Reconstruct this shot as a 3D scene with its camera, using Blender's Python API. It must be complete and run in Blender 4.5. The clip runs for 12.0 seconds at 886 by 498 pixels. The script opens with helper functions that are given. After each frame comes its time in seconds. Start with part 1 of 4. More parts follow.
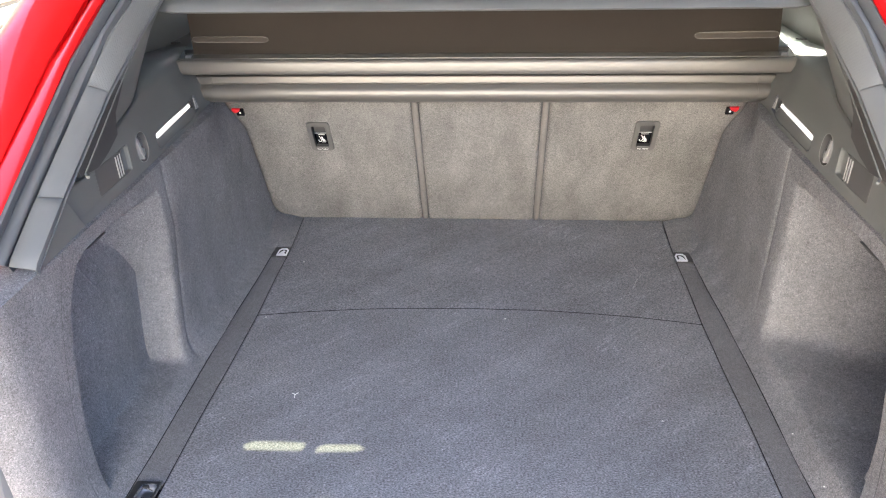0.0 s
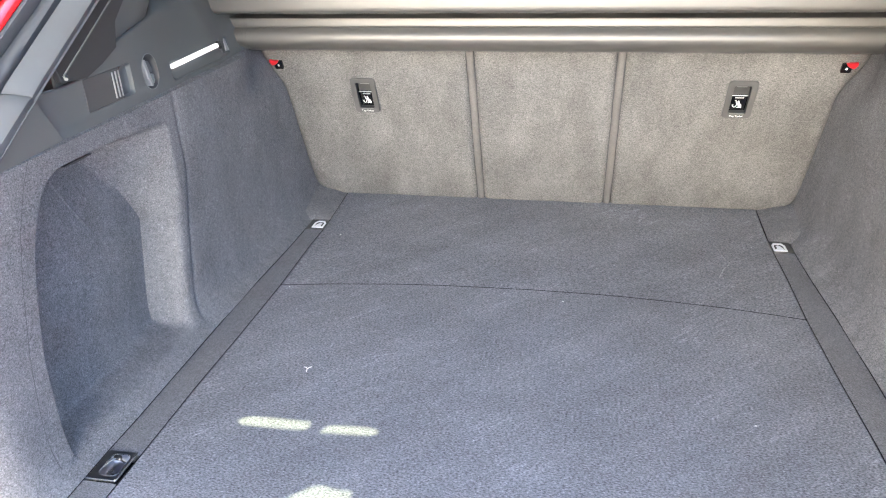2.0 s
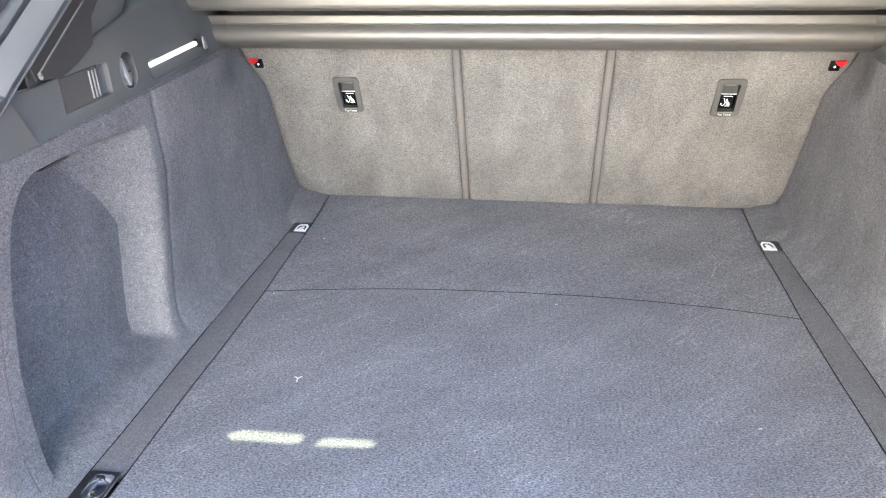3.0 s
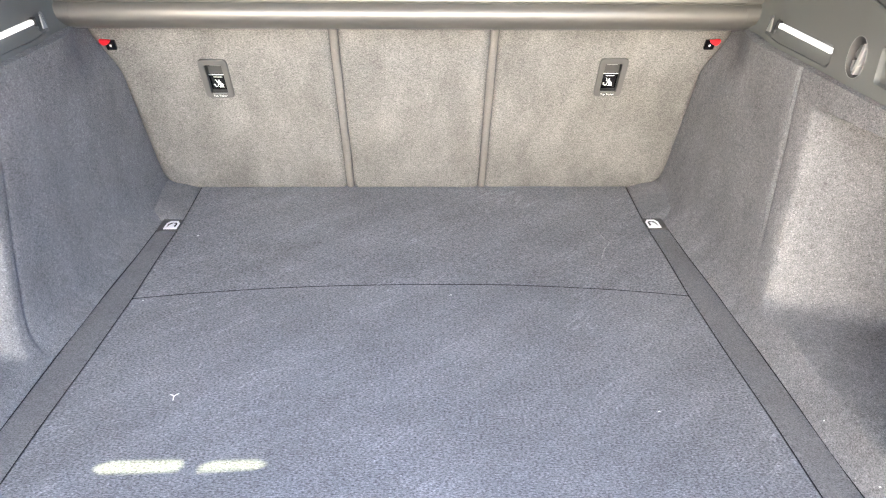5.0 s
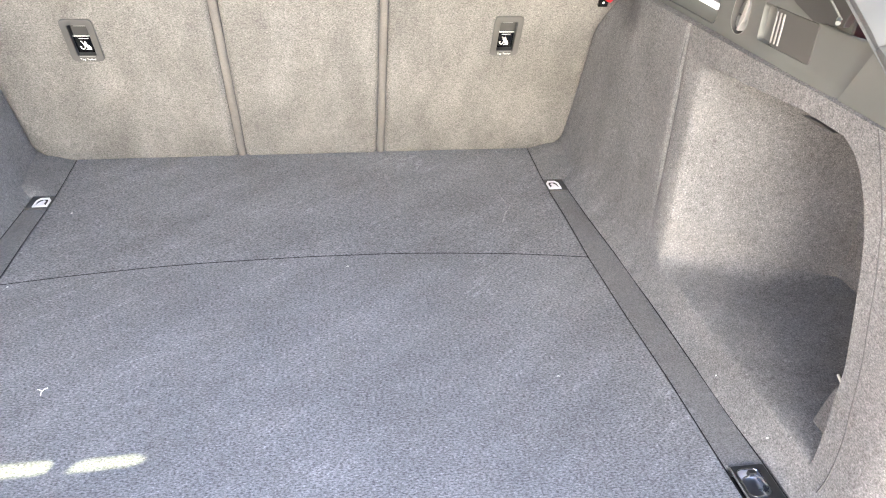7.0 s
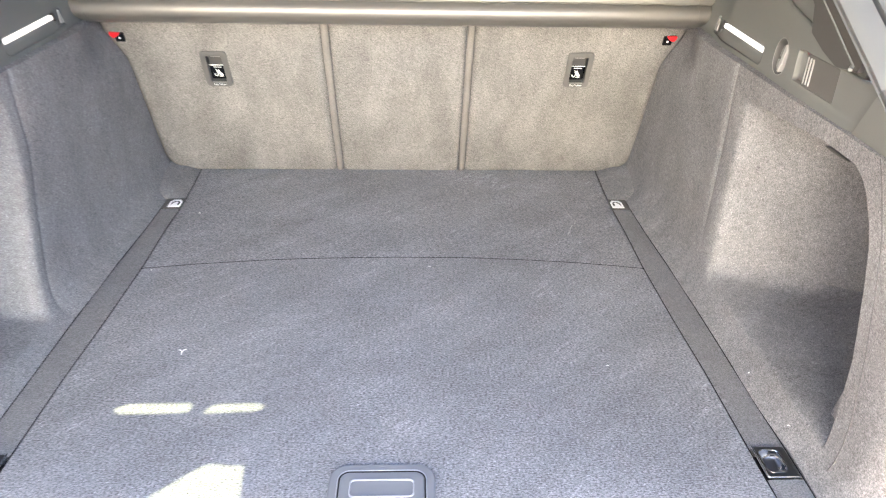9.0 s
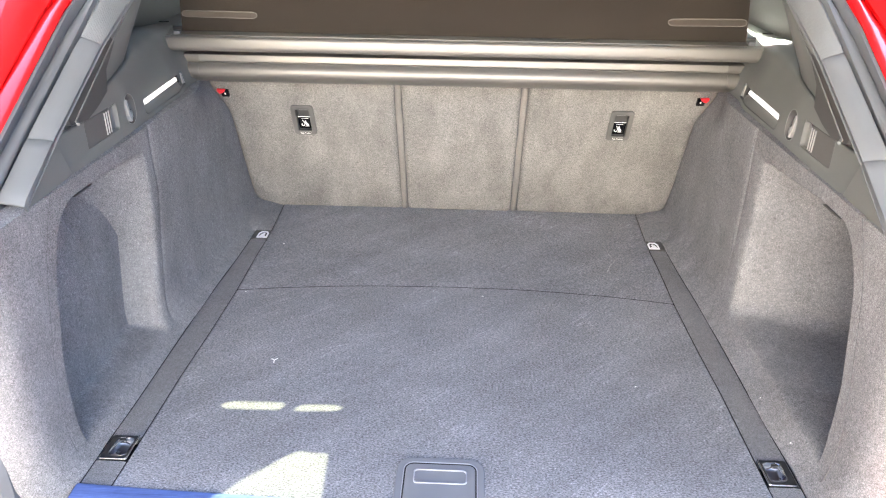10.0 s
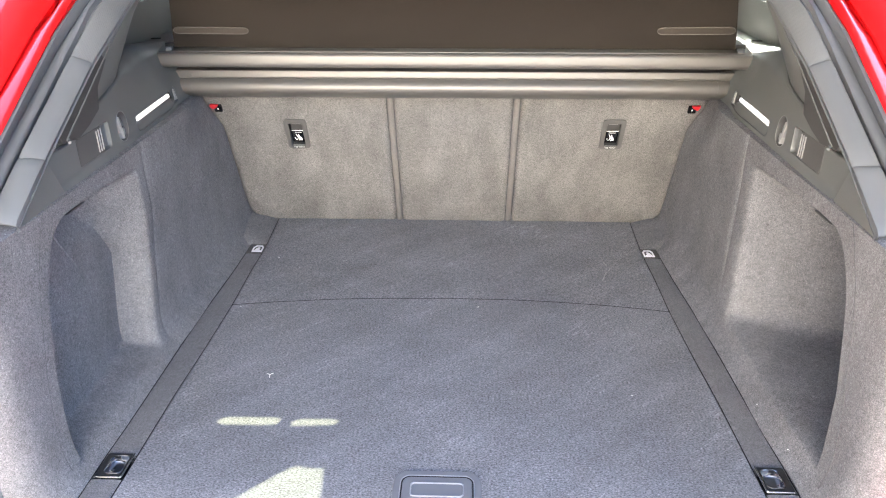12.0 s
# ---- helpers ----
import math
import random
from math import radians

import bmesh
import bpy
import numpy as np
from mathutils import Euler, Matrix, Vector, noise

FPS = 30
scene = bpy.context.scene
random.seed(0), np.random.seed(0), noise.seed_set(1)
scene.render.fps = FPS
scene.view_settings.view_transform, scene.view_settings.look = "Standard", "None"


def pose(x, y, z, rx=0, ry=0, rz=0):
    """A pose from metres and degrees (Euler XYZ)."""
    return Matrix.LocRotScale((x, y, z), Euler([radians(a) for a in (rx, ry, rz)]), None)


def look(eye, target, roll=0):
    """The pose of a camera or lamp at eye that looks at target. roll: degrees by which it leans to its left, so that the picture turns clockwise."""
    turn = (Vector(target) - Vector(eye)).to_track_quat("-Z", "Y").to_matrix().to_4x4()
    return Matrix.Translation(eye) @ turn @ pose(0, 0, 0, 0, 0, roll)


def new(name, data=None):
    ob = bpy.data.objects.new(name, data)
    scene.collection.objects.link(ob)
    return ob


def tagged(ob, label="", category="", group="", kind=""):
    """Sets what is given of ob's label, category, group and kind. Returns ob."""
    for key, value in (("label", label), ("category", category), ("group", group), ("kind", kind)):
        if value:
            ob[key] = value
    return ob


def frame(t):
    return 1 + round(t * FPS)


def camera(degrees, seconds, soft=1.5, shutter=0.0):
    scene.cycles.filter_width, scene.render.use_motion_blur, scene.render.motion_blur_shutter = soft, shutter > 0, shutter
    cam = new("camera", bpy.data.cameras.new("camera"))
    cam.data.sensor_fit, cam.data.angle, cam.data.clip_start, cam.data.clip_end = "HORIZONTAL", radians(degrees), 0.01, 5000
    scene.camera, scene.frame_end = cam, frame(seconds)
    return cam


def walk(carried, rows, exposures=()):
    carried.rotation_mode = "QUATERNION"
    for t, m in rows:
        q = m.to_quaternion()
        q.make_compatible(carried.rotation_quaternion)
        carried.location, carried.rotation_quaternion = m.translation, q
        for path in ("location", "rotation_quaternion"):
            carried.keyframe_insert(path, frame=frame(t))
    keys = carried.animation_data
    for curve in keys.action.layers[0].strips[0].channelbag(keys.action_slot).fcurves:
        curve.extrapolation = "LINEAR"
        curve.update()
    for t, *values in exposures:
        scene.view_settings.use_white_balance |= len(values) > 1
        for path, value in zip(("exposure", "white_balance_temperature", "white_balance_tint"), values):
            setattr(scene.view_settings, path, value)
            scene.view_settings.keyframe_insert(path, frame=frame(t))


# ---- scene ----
cam = camera(63.3, 12.0, soft=1.1, shutter=0.25)
PATH = [
    (0, (0.035, -0.538, 0.861), (-0.103, 1.207, -0.107), -1.4),
    (0.5, (0.056, -0.512, 0.835), (-0.148, 1.233, -0.122), -1.7),
    (1, (0.086, -0.455, 0.756), (-0.188, 1.292, -0.178), -1.9),
    (1.5, (0.094, -0.422, 0.684), (-0.228, 1.333, -0.219), -1.8),
    (2, (0.068, -0.406, 0.654), (-0.276, 1.356, -0.229), -1.8),
    (2.5, (0.039, -0.397, 0.646), (-0.277, 1.373, -0.231), -1.5),
    (3, (0.026, -0.381, 0.645), (-0.234, 1.394, -0.239), -1.3),
    (3.2, (0.024, -0.372, 0.641), (-0.207, 1.406, -0.247), -1.1),
    (5, (0.017, -0.317, 0.635), (0.072, 1.45, -0.301), 0.6),
    (5.5, (0.03, -0.309, 0.637), (0.152, 1.444, -0.317), 0.9),
    (6, (0.041, -0.3, 0.635), (0.231, 1.435, -0.341), 1.3),
    (6.5, (0.048, -0.286, 0.626), (0.306, 1.43, -0.368), 1.9),
    (6.7, (0.053, -0.28, 0.624), (0.333, 1.426, -0.383), 2.1),
    (8.3, (0.056, -0.288, 0.615), (0.317, 1.406, -0.416), 2.7),
    (8.5, (0.051, -0.322, 0.627), (0.267, 1.387, -0.39), 2.3),
    (9, (0.038, -0.444, 0.68), (0.113, 1.304, -0.288), 1.2),
    (9.5, (0.031, -0.561, 0.744), (0.001, 1.216, -0.172), 0.8),
    (10, (0.025, -0.617, 0.775), (-0.04, 1.172, -0.117), 0.8),
    (10.5, (0.026, -0.622, 0.781), (-0.047, 1.169, -0.106), 0.6),
    (11, (0.03, -0.622, 0.775), (-0.041, 1.173, -0.105), 0.3),
    (11.5, (0.031, -0.619, 0.776), (-0.034, 1.177, -0.102), 0.1),
    (12, (0.033, -0.616, 0.778), (-0.028, 1.185, -0.089), -0.1),
]
EXPOSURES = [(0, 5.02, 6650, 12), (1.0, 5.20, 6500, 11), (2.5, 5.38, 6420, 10), (5.5, 5.68, 6650, 10), (6.5, 5.74, 6700, 10), (8.5, 5.72, 7000, 10), (9.5, 5.60, 6800, 11), (10.5, 5.31, 6640, 12), (11.5, 5.22, 6620, 12)]
walk(cam, [(t, look(eye, target, roll)) for t, eye, target, roll in PATH], EXPOSURES)

from mathutils import geometry

# ---- light ----
SUN = Vector((0.24, 0.37, 0.84)).normalized()
world = bpy.data.worlds.new("sky")
scene.world = world
world.use_nodes = True
wn = world.node_tree.nodes
sky = wn.new("ShaderNodeTexSky")
sky.sky_type, sky.sun_disc = "NISHITA", False
sky.sun_elevation = math.asin(SUN.z)
sky.sun_rotation = math.atan2(SUN.x, SUN.y)
world.node_tree.links.new(sky.outputs[0], wn["Background"].inputs[0])
wn["Background"].inputs[1].default_value = 0.05
sun_data = bpy.data.lights.new("sun", "SUN")
sun_data.energy, sun_data.angle, sun_data.color = 5.0, radians(0.5), (1.0, 0.95, 0.86)
sun = new("sun", sun_data)
sun.matrix_world = look(SUN * 20, (0, 0, 0))


# ---- materials ----
def shader(name):
    m = bpy.data.materials.new(name)
    m.use_nodes = True
    return m, m.node_tree.nodes, m.node_tree.links, m.node_tree.nodes["Principled BSDF"]


def coords(n, l, scale):
    tc, mp = n.new("ShaderNodeTexCoord"), n.new("ShaderNodeMapping")
    mp.inputs["Scale"].default_value = scale
    l.new(tc.outputs["Object"], mp.inputs[0])
    return mp.outputs[0]


def noise_tex(n, l, vec, scale, detail=4.0, rough=0.6):
    t = n.new("ShaderNodeTexNoise")
    t.inputs["Scale"].default_value, t.inputs["Detail"].default_value, t.inputs["Roughness"].default_value = scale, detail, rough
    l.new(vec, t.inputs["Vector"])
    return t.outputs["Fac"]


def ramp(n, l, fac, lo, hi, a, b):
    r = n.new("ShaderNodeMapRange")
    r.inputs[1].default_value, r.inputs[2].default_value, r.inputs[3].default_value, r.inputs[4].default_value = lo, hi, a, b
    l.new(fac, r.inputs[0])
    return r.outputs[0]


def times(n, l, a, b):
    t = n.new("ShaderNodeMath")
    t.operation = "MULTIPLY"
    l.new(a, t.inputs[0])
    l.new(b, t.inputs[1])
    return t.outputs[0]


def tint(n, l, fac, colour):
    t = n.new("ShaderNodeVectorMath")
    t.operation = "SCALE"
    t.inputs[0].default_value = colour
    l.new(fac, t.inputs["Scale"])
    return t.outputs[0]


def carpet(name, colour, grain=900.0, streak=(5, 5, 5), lie=(1, 1, 1), patch=0.25, fleck=0.5, relief=0.5, sheen=0.04, far=0.0004, scuff=0.0, turn=0.6, blotch=0.32, sweep_by=0.10, spark=0.0):
    """Velour: fine pile with flecks, over brushed patches and thin scuffs."""
    m, n, l, p = shader(name)
    fine = noise_tex(n, l, coords(n, l, lie), grain, 2.0, 0.75)
    mid = noise_tex(n, l, coords(n, l, (1, 1, 1)), grain / 5, 3.0, 0.7)
    big = noise_tex(n, l, coords(n, l, streak), 1.6, 6.0, 0.68)
    f = times(n, l, ramp(n, l, fine, 0.3, 0.7, 1 - fleck, 1 + fleck), ramp(n, l, mid, 0.3, 0.7, 1 - fleck * blotch, 1 + fleck * blotch))
    f = times(n, l, f, ramp(n, l, big, 0.32, 0.68, 1 - patch, 1 + patch))
    if spark:
        f = times(n, l, f, ramp(n, l, noise_tex(n, l, coords(n, l, (1, 1.1, 0.9)), grain * 0.7, 1.0, 0.5), 0.60, 0.74, 1.0, 1 + spark))
    if scuff:
        c = coords(n, l, (1, 1, 1))
        mp = n.new("ShaderNodeMapping")
        mp.inputs["Rotation"].default_value = (0, 0, turn)
        st = n.new("ShaderNodeMapping")
        st.inputs["Scale"].default_value = (2.0, 14, 6)
        l.new(c, mp.inputs["Vector"])
        l.new(mp.outputs[0], st.inputs["Vector"])
        thin = noise_tex(n, l, st.outputs[0], 1.6, 3.0, 0.5)
        off = n.new("ShaderNodeMath")
        off.operation = "SUBTRACT"
        off.inputs[1].default_value = 0.5
        l.new(thin, off.inputs[0])
        side = n.new("ShaderNodeMath")
        side.operation = "ABSOLUTE"
        l.new(off.outputs[0], side.inputs[0])
        mask = noise_tex(n, l, coords(n, l, (1, 1, 1)), 5.0, 3.0, 0.6)
        strokes = ramp(n, l, side.outputs[0], 0.002, 0.014, scuff, 0.0)
        amount = times(n, l, strokes, ramp(n, l, mask, 0.46, 0.60, 0.0, 1.0))
        sweep = n.new("ShaderNodeMapping")
        sweep.inputs["Scale"].default_value = (0.9, 7.0, 3)
        l.new(mp.outputs[0], sweep.inputs["Vector"])
        f = times(n, l, f, ramp(n, l, noise_tex(n, l, sweep.outputs[0], 2.2, 4.0, 0.55), 0.35, 0.65, 1 - sweep_by, 1 + sweep_by))
        add = n.new("ShaderNodeMath")
        add.operation = "ADD"
        add.inputs[1].default_value = 1.0
        l.new(amount, add.inputs[0])
        f = times(n, l, f, add.outputs[0])
    l.new(tint(n, l, f, colour), p.inputs["Base Color"])
    p.inputs["Roughness"].default_value = 0.95
    p.inputs["Specular IOR Level"].default_value = 0.15
    p.inputs["Sheen Weight"].default_value = sheen
    p.inputs["Sheen Roughness"].default_value = 0.6
    b = n.new("ShaderNodeBump")
    b.inputs["Strength"].default_value, b.inputs["Distance"].default_value = relief, far
    l.new(fine, b.inputs["Height"])
    l.new(b.outputs[0], p.inputs["Normal"])
    return m


def plastic(name, colour, rough=0.5, grain=2500.0, relief=0.15, spec=0.4, vary=0.07):
    m, n, l, p = shader(name)
    g = noise_tex(n, l, coords(n, l, (1, 1, 1)), grain, 2.0)
    w = noise_tex(n, l, coords(n, l, (1, 1, 1)), 9.0, 5.0)
    l.new(tint(n, l, ramp(n, l, w, 0.3, 0.7, 1 - vary, 1 + vary), colour), p.inputs["Base Color"])
    l.new(ramp(n, l, w, 0.3, 0.7, rough - 0.85 * vary, rough + 0.85 * vary), p.inputs["Roughness"])
    p.inputs["Specular IOR Level"].default_value = spec
    b = n.new("ShaderNodeBump")
    b.inputs["Strength"].default_value, b.inputs["Distance"].default_value = relief, 0.0004
    l.new(g, b.inputs["Height"])
    l.new(b.outputs[0], p.inputs["Normal"])
    return m


def metal(name, colour, rough):
    m, n, l, p = shader(name)
    w = noise_tex(n, l, coords(n, l, (1, 1, 1)), 60.0, 4.0)
    l.new(ramp(n, l, w, 0.3, 0.7, rough * 0.7, rough * 1.4), p.inputs["Roughness"])
    p.inputs["Base Color"].default_value, p.inputs["Metallic"].default_value = (*colour, 1), 1.0
    return m


CARPET_WALL = carpet("side_carpet", (0.175, 0.174, 0.178), grain=640, lie=(1, 0.65, 1), streak=(6, 7, 5), patch=0.17, fleck=0.48, relief=0.9, sheen=0.0, spark=0.5)
CARPET_SEAT = carpet("seat_carpet", (0.160, 0.154, 0.146), grain=560, lie=(0.65, 1, 1), streak=(7, 7, 2.2), patch=0.17, fleck=0.50, relief=0.7, scuff=0.18, turn=1.2, blotch=0.16, spark=0.35)
CARPET_FLOOR = carpet("floor_carpet", (0.148, 0.150, 0.163), grain=480, lie=(0.55, 1, 1), streak=(2.2, 3.2, 3), patch=0.17, fleck=0.72, relief=1.0, sheen=0.09, scuff=0.30, turn=-0.75, blotch=0.22, sweep_by=0.09, spark=0.55)
CARPET_RAIL = carpet("rail_fabric", (0.143, 0.142, 0.148), grain=640, lie=(0.6, 1, 1), streak=(4, 4, 4), patch=0.14, fleck=0.5, sheen=0.06)
SEAM = carpet("seam_thread", (0.085, 0.085, 0.088), grain=900, patch=0.1, fleck=0.4)
SCUFF = carpet("scuffed_pile", (0.215, 0.215, 0.225), grain=480, patch=0.3, fleck=0.7, spark=0.5)
JOINT = plastic("joint_black", (0.020, 0.020, 0.022), 0.9, spec=0.1)
TRIM = plastic("grey_trim", (0.14, 0.146, 0.14), 0.5)
TRIM_PILLAR = plastic("pillar_trim", (0.115, 0.122, 0.128), 0.5, grain=1800, relief=0.25)
TRIM_DOTS = plastic("dotted_trim", (0.12, 0.127, 0.132), 0.5, grain=700, relief=0.9)
_n, _l = TRIM_DOTS.node_tree.nodes, TRIM_DOTS.node_tree.links
_dots = _n.new("ShaderNodeTexVoronoi")
_dots.inputs["Scale"].default_value, _dots.inputs["Randomness"].default_value = 620.0, 0.0
_l.new(coords(_n, _l, (1, 1, 1)), _dots.inputs["Vector"])
_bump = next(k for k in _n if k.bl_idname == "ShaderNodeBump")
_bump.inputs["Strength"].default_value, _bump.inputs["Distance"].default_value = 0.6, 0.0006
_l.new(_dots.outputs["Distance"], _bump.inputs["Height"])
RUBBER = plastic("seal_rubber", (0.095, 0.102, 0.112), 0.45)
BLADE = plastic("blade_grey", (0.062, 0.061, 0.060), 0.5)
FRAME = plastic("anchor_frame", (0.092, 0.090, 0.087), 0.5)
DARK = plastic("dark_plastic", (0.020, 0.020, 0.021), 0.45)
RIM_GREY = plastic("pale_trim", (0.24, 0.245, 0.24), 0.42)
RIB = plastic("rib_grey", (0.34, 0.34, 0.33), 0.45)
GLOSS = plastic("gloss_black", (0.008, 0.008, 0.009), 0.12, relief=0.02, spec=0.6)
HOUSING = plastic("cassette_skin", (0.135, 0.128, 0.117), 0.40, grain=1500, relief=0.03, spec=0.6, vary=0.02)
HOUSING.node_tree.nodes["Principled BSDF"].inputs["Metallic"].default_value = 0.3
COVER = carpet("cover_fabric", (0.033, 0.026, 0.020), grain=1500, streak=(3, 3, 3), patch=0.08, fleck=0.15, sheen=0.02, relief=0.2)
STRIP = plastic("strip_grey", (0.080, 0.066, 0.054), 0.5)
CHROME = metal("chrome", (0.75, 0.75, 0.77), 0.16)
BOWL_DARK = metal("bowl_dark", (0.30, 0.305, 0.33), 0.34)
# Pale, barely metallic: the dish's bright reflection as plain colour.
DISH_GLINT = metal("dish_glint", (0.88, 0.88, 0.90), 0.42)
DISH_GLINT.node_tree.nodes["Principled BSDF"].inputs["Metallic"].default_value = 0.1
# Streaked sill plate; the blue is the sky's reflection put into its colour.
SILL_SKY = carpet("sill_sky_blue", (0.11, 0.165, 0.38), grain=500, lie=(0.05, 1, 1), streak=(0.6, 30, 8), patch=0.22, fleck=0.25, relief=0.3, sheen=0.0)
SILL_SKY.node_tree.nodes["Principled BSDF"].inputs["Roughness"].default_value = 0.4
RED_TAB = plastic("red_tab", (0.55, 0.010, 0.018), 0.3, relief=0.02, spec=0.6)
WHITE = plastic("white_print", (0.80, 0.80, 0.78), 0.5, relief=0.02)
LINT = plastic("lint_white", (0.75, 0.75, 0.73), 0.9)
LEATHER = plastic("seat_leather", (0.030, 0.032, 0.034), 0.45, grain=700, relief=0.3)
THREAD = plastic("light_thread", (0.5, 0.5, 0.48), 0.7)
HEADLINER = carpet("headliner", (0.30, 0.30, 0.29), grain=900, patch=0.06, fleck=0.12)
PAVING = carpet("paving", (0.055, 0.056, 0.060), grain=60, streak=(0.6, 0.6, 0.6), patch=0.2, fleck=0.2, sheen=0.0)

PAINT, _n, _l, _p = shader("red_paint")
_p.inputs["Base Color"].default_value = (0.55, 0.004, 0.006, 1)
_p.inputs["Roughness"].default_value = 0.5
_p.inputs["Specular IOR Level"].default_value = 0.15
_p.inputs["Coat Weight"].default_value = 0.6
_p.inputs["Coat Roughness"].default_value = 0.025

GLASS, _n, _l, _p = shader("window_glass")
_p.inputs["Base Color"].default_value = (0.18, 0.225, 0.20, 1)
_p.inputs["Roughness"].default_value = 0.02
_p.inputs["Transmission Weight"].default_value = 1.0
_p.inputs["IOR"].default_value = 1.1

GLASS_DARK, _n, _l, _p = shader("privacy_glass")
_p.inputs["Base Color"].default_value = (0.085, 0.105, 0.098, 1)
_p.inputs["Roughness"].default_value = 0.04
_p.inputs["Transmission Weight"].default_value = 1.0
_p.inputs["IOR"].default_value = 1.15

LAMP, _n, _l, _p = shader("lamp_lens")
_p.inputs["Base Color"].default_value = (0.85, 0.85, 0.83, 1)
_p.inputs["Roughness"].default_value = 0.3
_p.inputs["Emission Color"].default_value = (1.0, 0.97, 0.92, 1)
_p.inputs["Emission Strength"].default_value = 0.05


# ---- mesh helpers ----
def put(name, bm, material, parent=None, label="", smooth=True, bevel=0.0, angle=35.0, facing=None):
    """facing: a direction in which the first face has to look, where the sheet is not a plain solid."""
    me = bpy.data.meshes.new(name)
    bmesh.ops.recalc_face_normals(bm, faces=bm.faces)
    bm.faces.ensure_lookup_table()
    if facing and bm.faces[0].normal.dot(Vector(facing)) < 0:
        bmesh.ops.reverse_faces(bm, faces=bm.faces)
    bm.to_mesh(me)
    bm.free()
    me.materials.append(material)
    ob = new(name, me)
    if smooth:
        me.polygons.foreach_set("use_smooth", [True] * len(me.polygons))
        me.set_sharp_from_angle(angle=radians(angle))
    if bevel:
        b = ob.modifiers.new("bevel", "BEVEL")
        b.width, b.segments, b.limit_method, b.angle_limit = bevel, 3, "ANGLE", radians(40)
    if parent:
        ob.parent = parent
    if label:
        tagged(ob, label)
    return ob


def part(name, bm, material, parent, label="", **kw):
    return put(name, bm, material, parent, label, **kw)


def thing(name, label, category, kind="", group=""):
    return tagged(new(name), label, category, group, kind)


def grid(rows, close=False, thick=None):
    """A sheet through rows of points; thick: a vector by which a second sheet is set off, with rims."""
    bm = bmesh.new()

    def sheet(off):
        return [[bm.verts.new(Vector(p) + off) for p in r] for r in rows]

    def faces(vs):
        for a, b in zip(vs, vs[1:]):
            for i in range(len(a) - 1):
                bm.faces.new((a[i], a[i + 1], b[i + 1], b[i]))
            if close:
                bm.faces.new((a[-1], a[0], b[0], b[-1]))

    top = sheet(Vector())
    faces(top)
    if thick is not None:
        low = sheet(Vector(thick))
        faces(low)
        rim = [(top[0], low[0]), (top[-1], low[-1])]
        if not close:
            rim += [([r[0] for r in top], [r[0] for r in low]), ([r[-1] for r in top], [r[-1] for r in low])]
        for a, b in rim:
            k = list(zip(a, b))
            for (p, q), (r, s) in zip(k, k[1:]):
                bm.faces.new((p, r, s, q))
            if close:
                bm.faces.new((k[-1][0], k[0][0], k[0][1], k[-1][1]))
    return bm


def prism(outline, vec):
    """A solid from a closed outline of points, pushed along vec."""
    bm = bmesh.new()
    a = [bm.verts.new(Vector(p)) for p in outline]
    b = [bm.verts.new(Vector(p) + Vector(vec)) for p in outline]
    bm.faces.new(a)
    bm.faces.new(b[::-1])
    for i in range(len(a)):
        j = (i + 1) % len(a)
        bm.faces.new((a[i], a[j], b[j], b[i]))
    return bm


def rounded(w, h, r, steps=5, bottom_only=False):
    """Points of a rounded rectangle round 0, 0."""
    out = []
    for k, (cx, cy) in enumerate(((w / 2 - r, h / 2 - r), (-w / 2 + r, h / 2 - r), (-w / 2 + r, -h / 2 + r), (w / 2 - r, -h / 2 + r))):
        for i in range(steps + 1):
            a = math.pi / 2 * (k + i / steps)
            out.append((cx + r * math.cos(a), cy + r * math.sin(a)))
    return out


def ringed(outer, inner, depth, place):
    """A frame between two outlines with the same count of points, depth thick, laid by the function place(u, v, h)."""
    bm = bmesh.new()
    vs = [[bm.verts.new(place(u, v, h)) for u, v in o] for o, h in ((outer, 0), (outer, depth), (inner, depth), (inner, 0))]
    n = len(outer)
    for k in range(4):
        a, b = vs[k], vs[(k + 1) % 4]
        for i in range(n):
            j = (i + 1) % n
            bm.faces.new((a[i], a[j], b[j], b[i]))
    return bm


def tube(points, radius, sides=8, caps=True):
    bm = bmesh.new()
    pts = [Vector(p) for p in points]
    rings = []
    for i, p in enumerate(pts):
        d = (pts[min(i + 1, len(pts) - 1)] - pts[max(i - 1, 0)]).normalized()
        u = d.orthogonal().normalized() if not rings else (lastu - d * lastu.dot(d)).normalized()
        lastu = u
        w = d.cross(u)
        rings.append([bm.verts.new(p + radius * (math.cos(2 * math.pi * k / sides) * u + math.sin(2 * math.pi * k / sides) * w)) for k in range(sides)])
    for a, b in zip(rings, rings[1:]):
        for k in range(sides):
            bm.faces.new((a[k], a[(k + 1) % sides], b[(k + 1) % sides], b[k]))
    if caps:
        bm.faces.new(rings[0][::-1])
        bm.faces.new(rings[-1])
    return bm


def box(x0, x1, y0, y1, z0, z1):
    return prism([(x0, y0, z0), (x1, y0, z0), (x1, y1, z0), (x0, y1, z0)], (0, 0, z1 - z0))


def lerp(table, v):
    return float(np.interp(v, [a for a, _ in table], [b for _, b in table]))


def smooth01(v):
    v = min(1.0, max(0.0, v))
    return v * v * (3 - 2 * v)


# ---- the ground outside ----
GROUND = -0.65
ground = tagged(put("ground", grid([[(x, y, GROUND) for x in (-400, -20, -4, 4, 20, 400)] for y in (-400, -20, -4, 4, 20, 400)]), PAVING, smooth=False),
                "grey sunlit paving round the car", "ground", kind="structure")

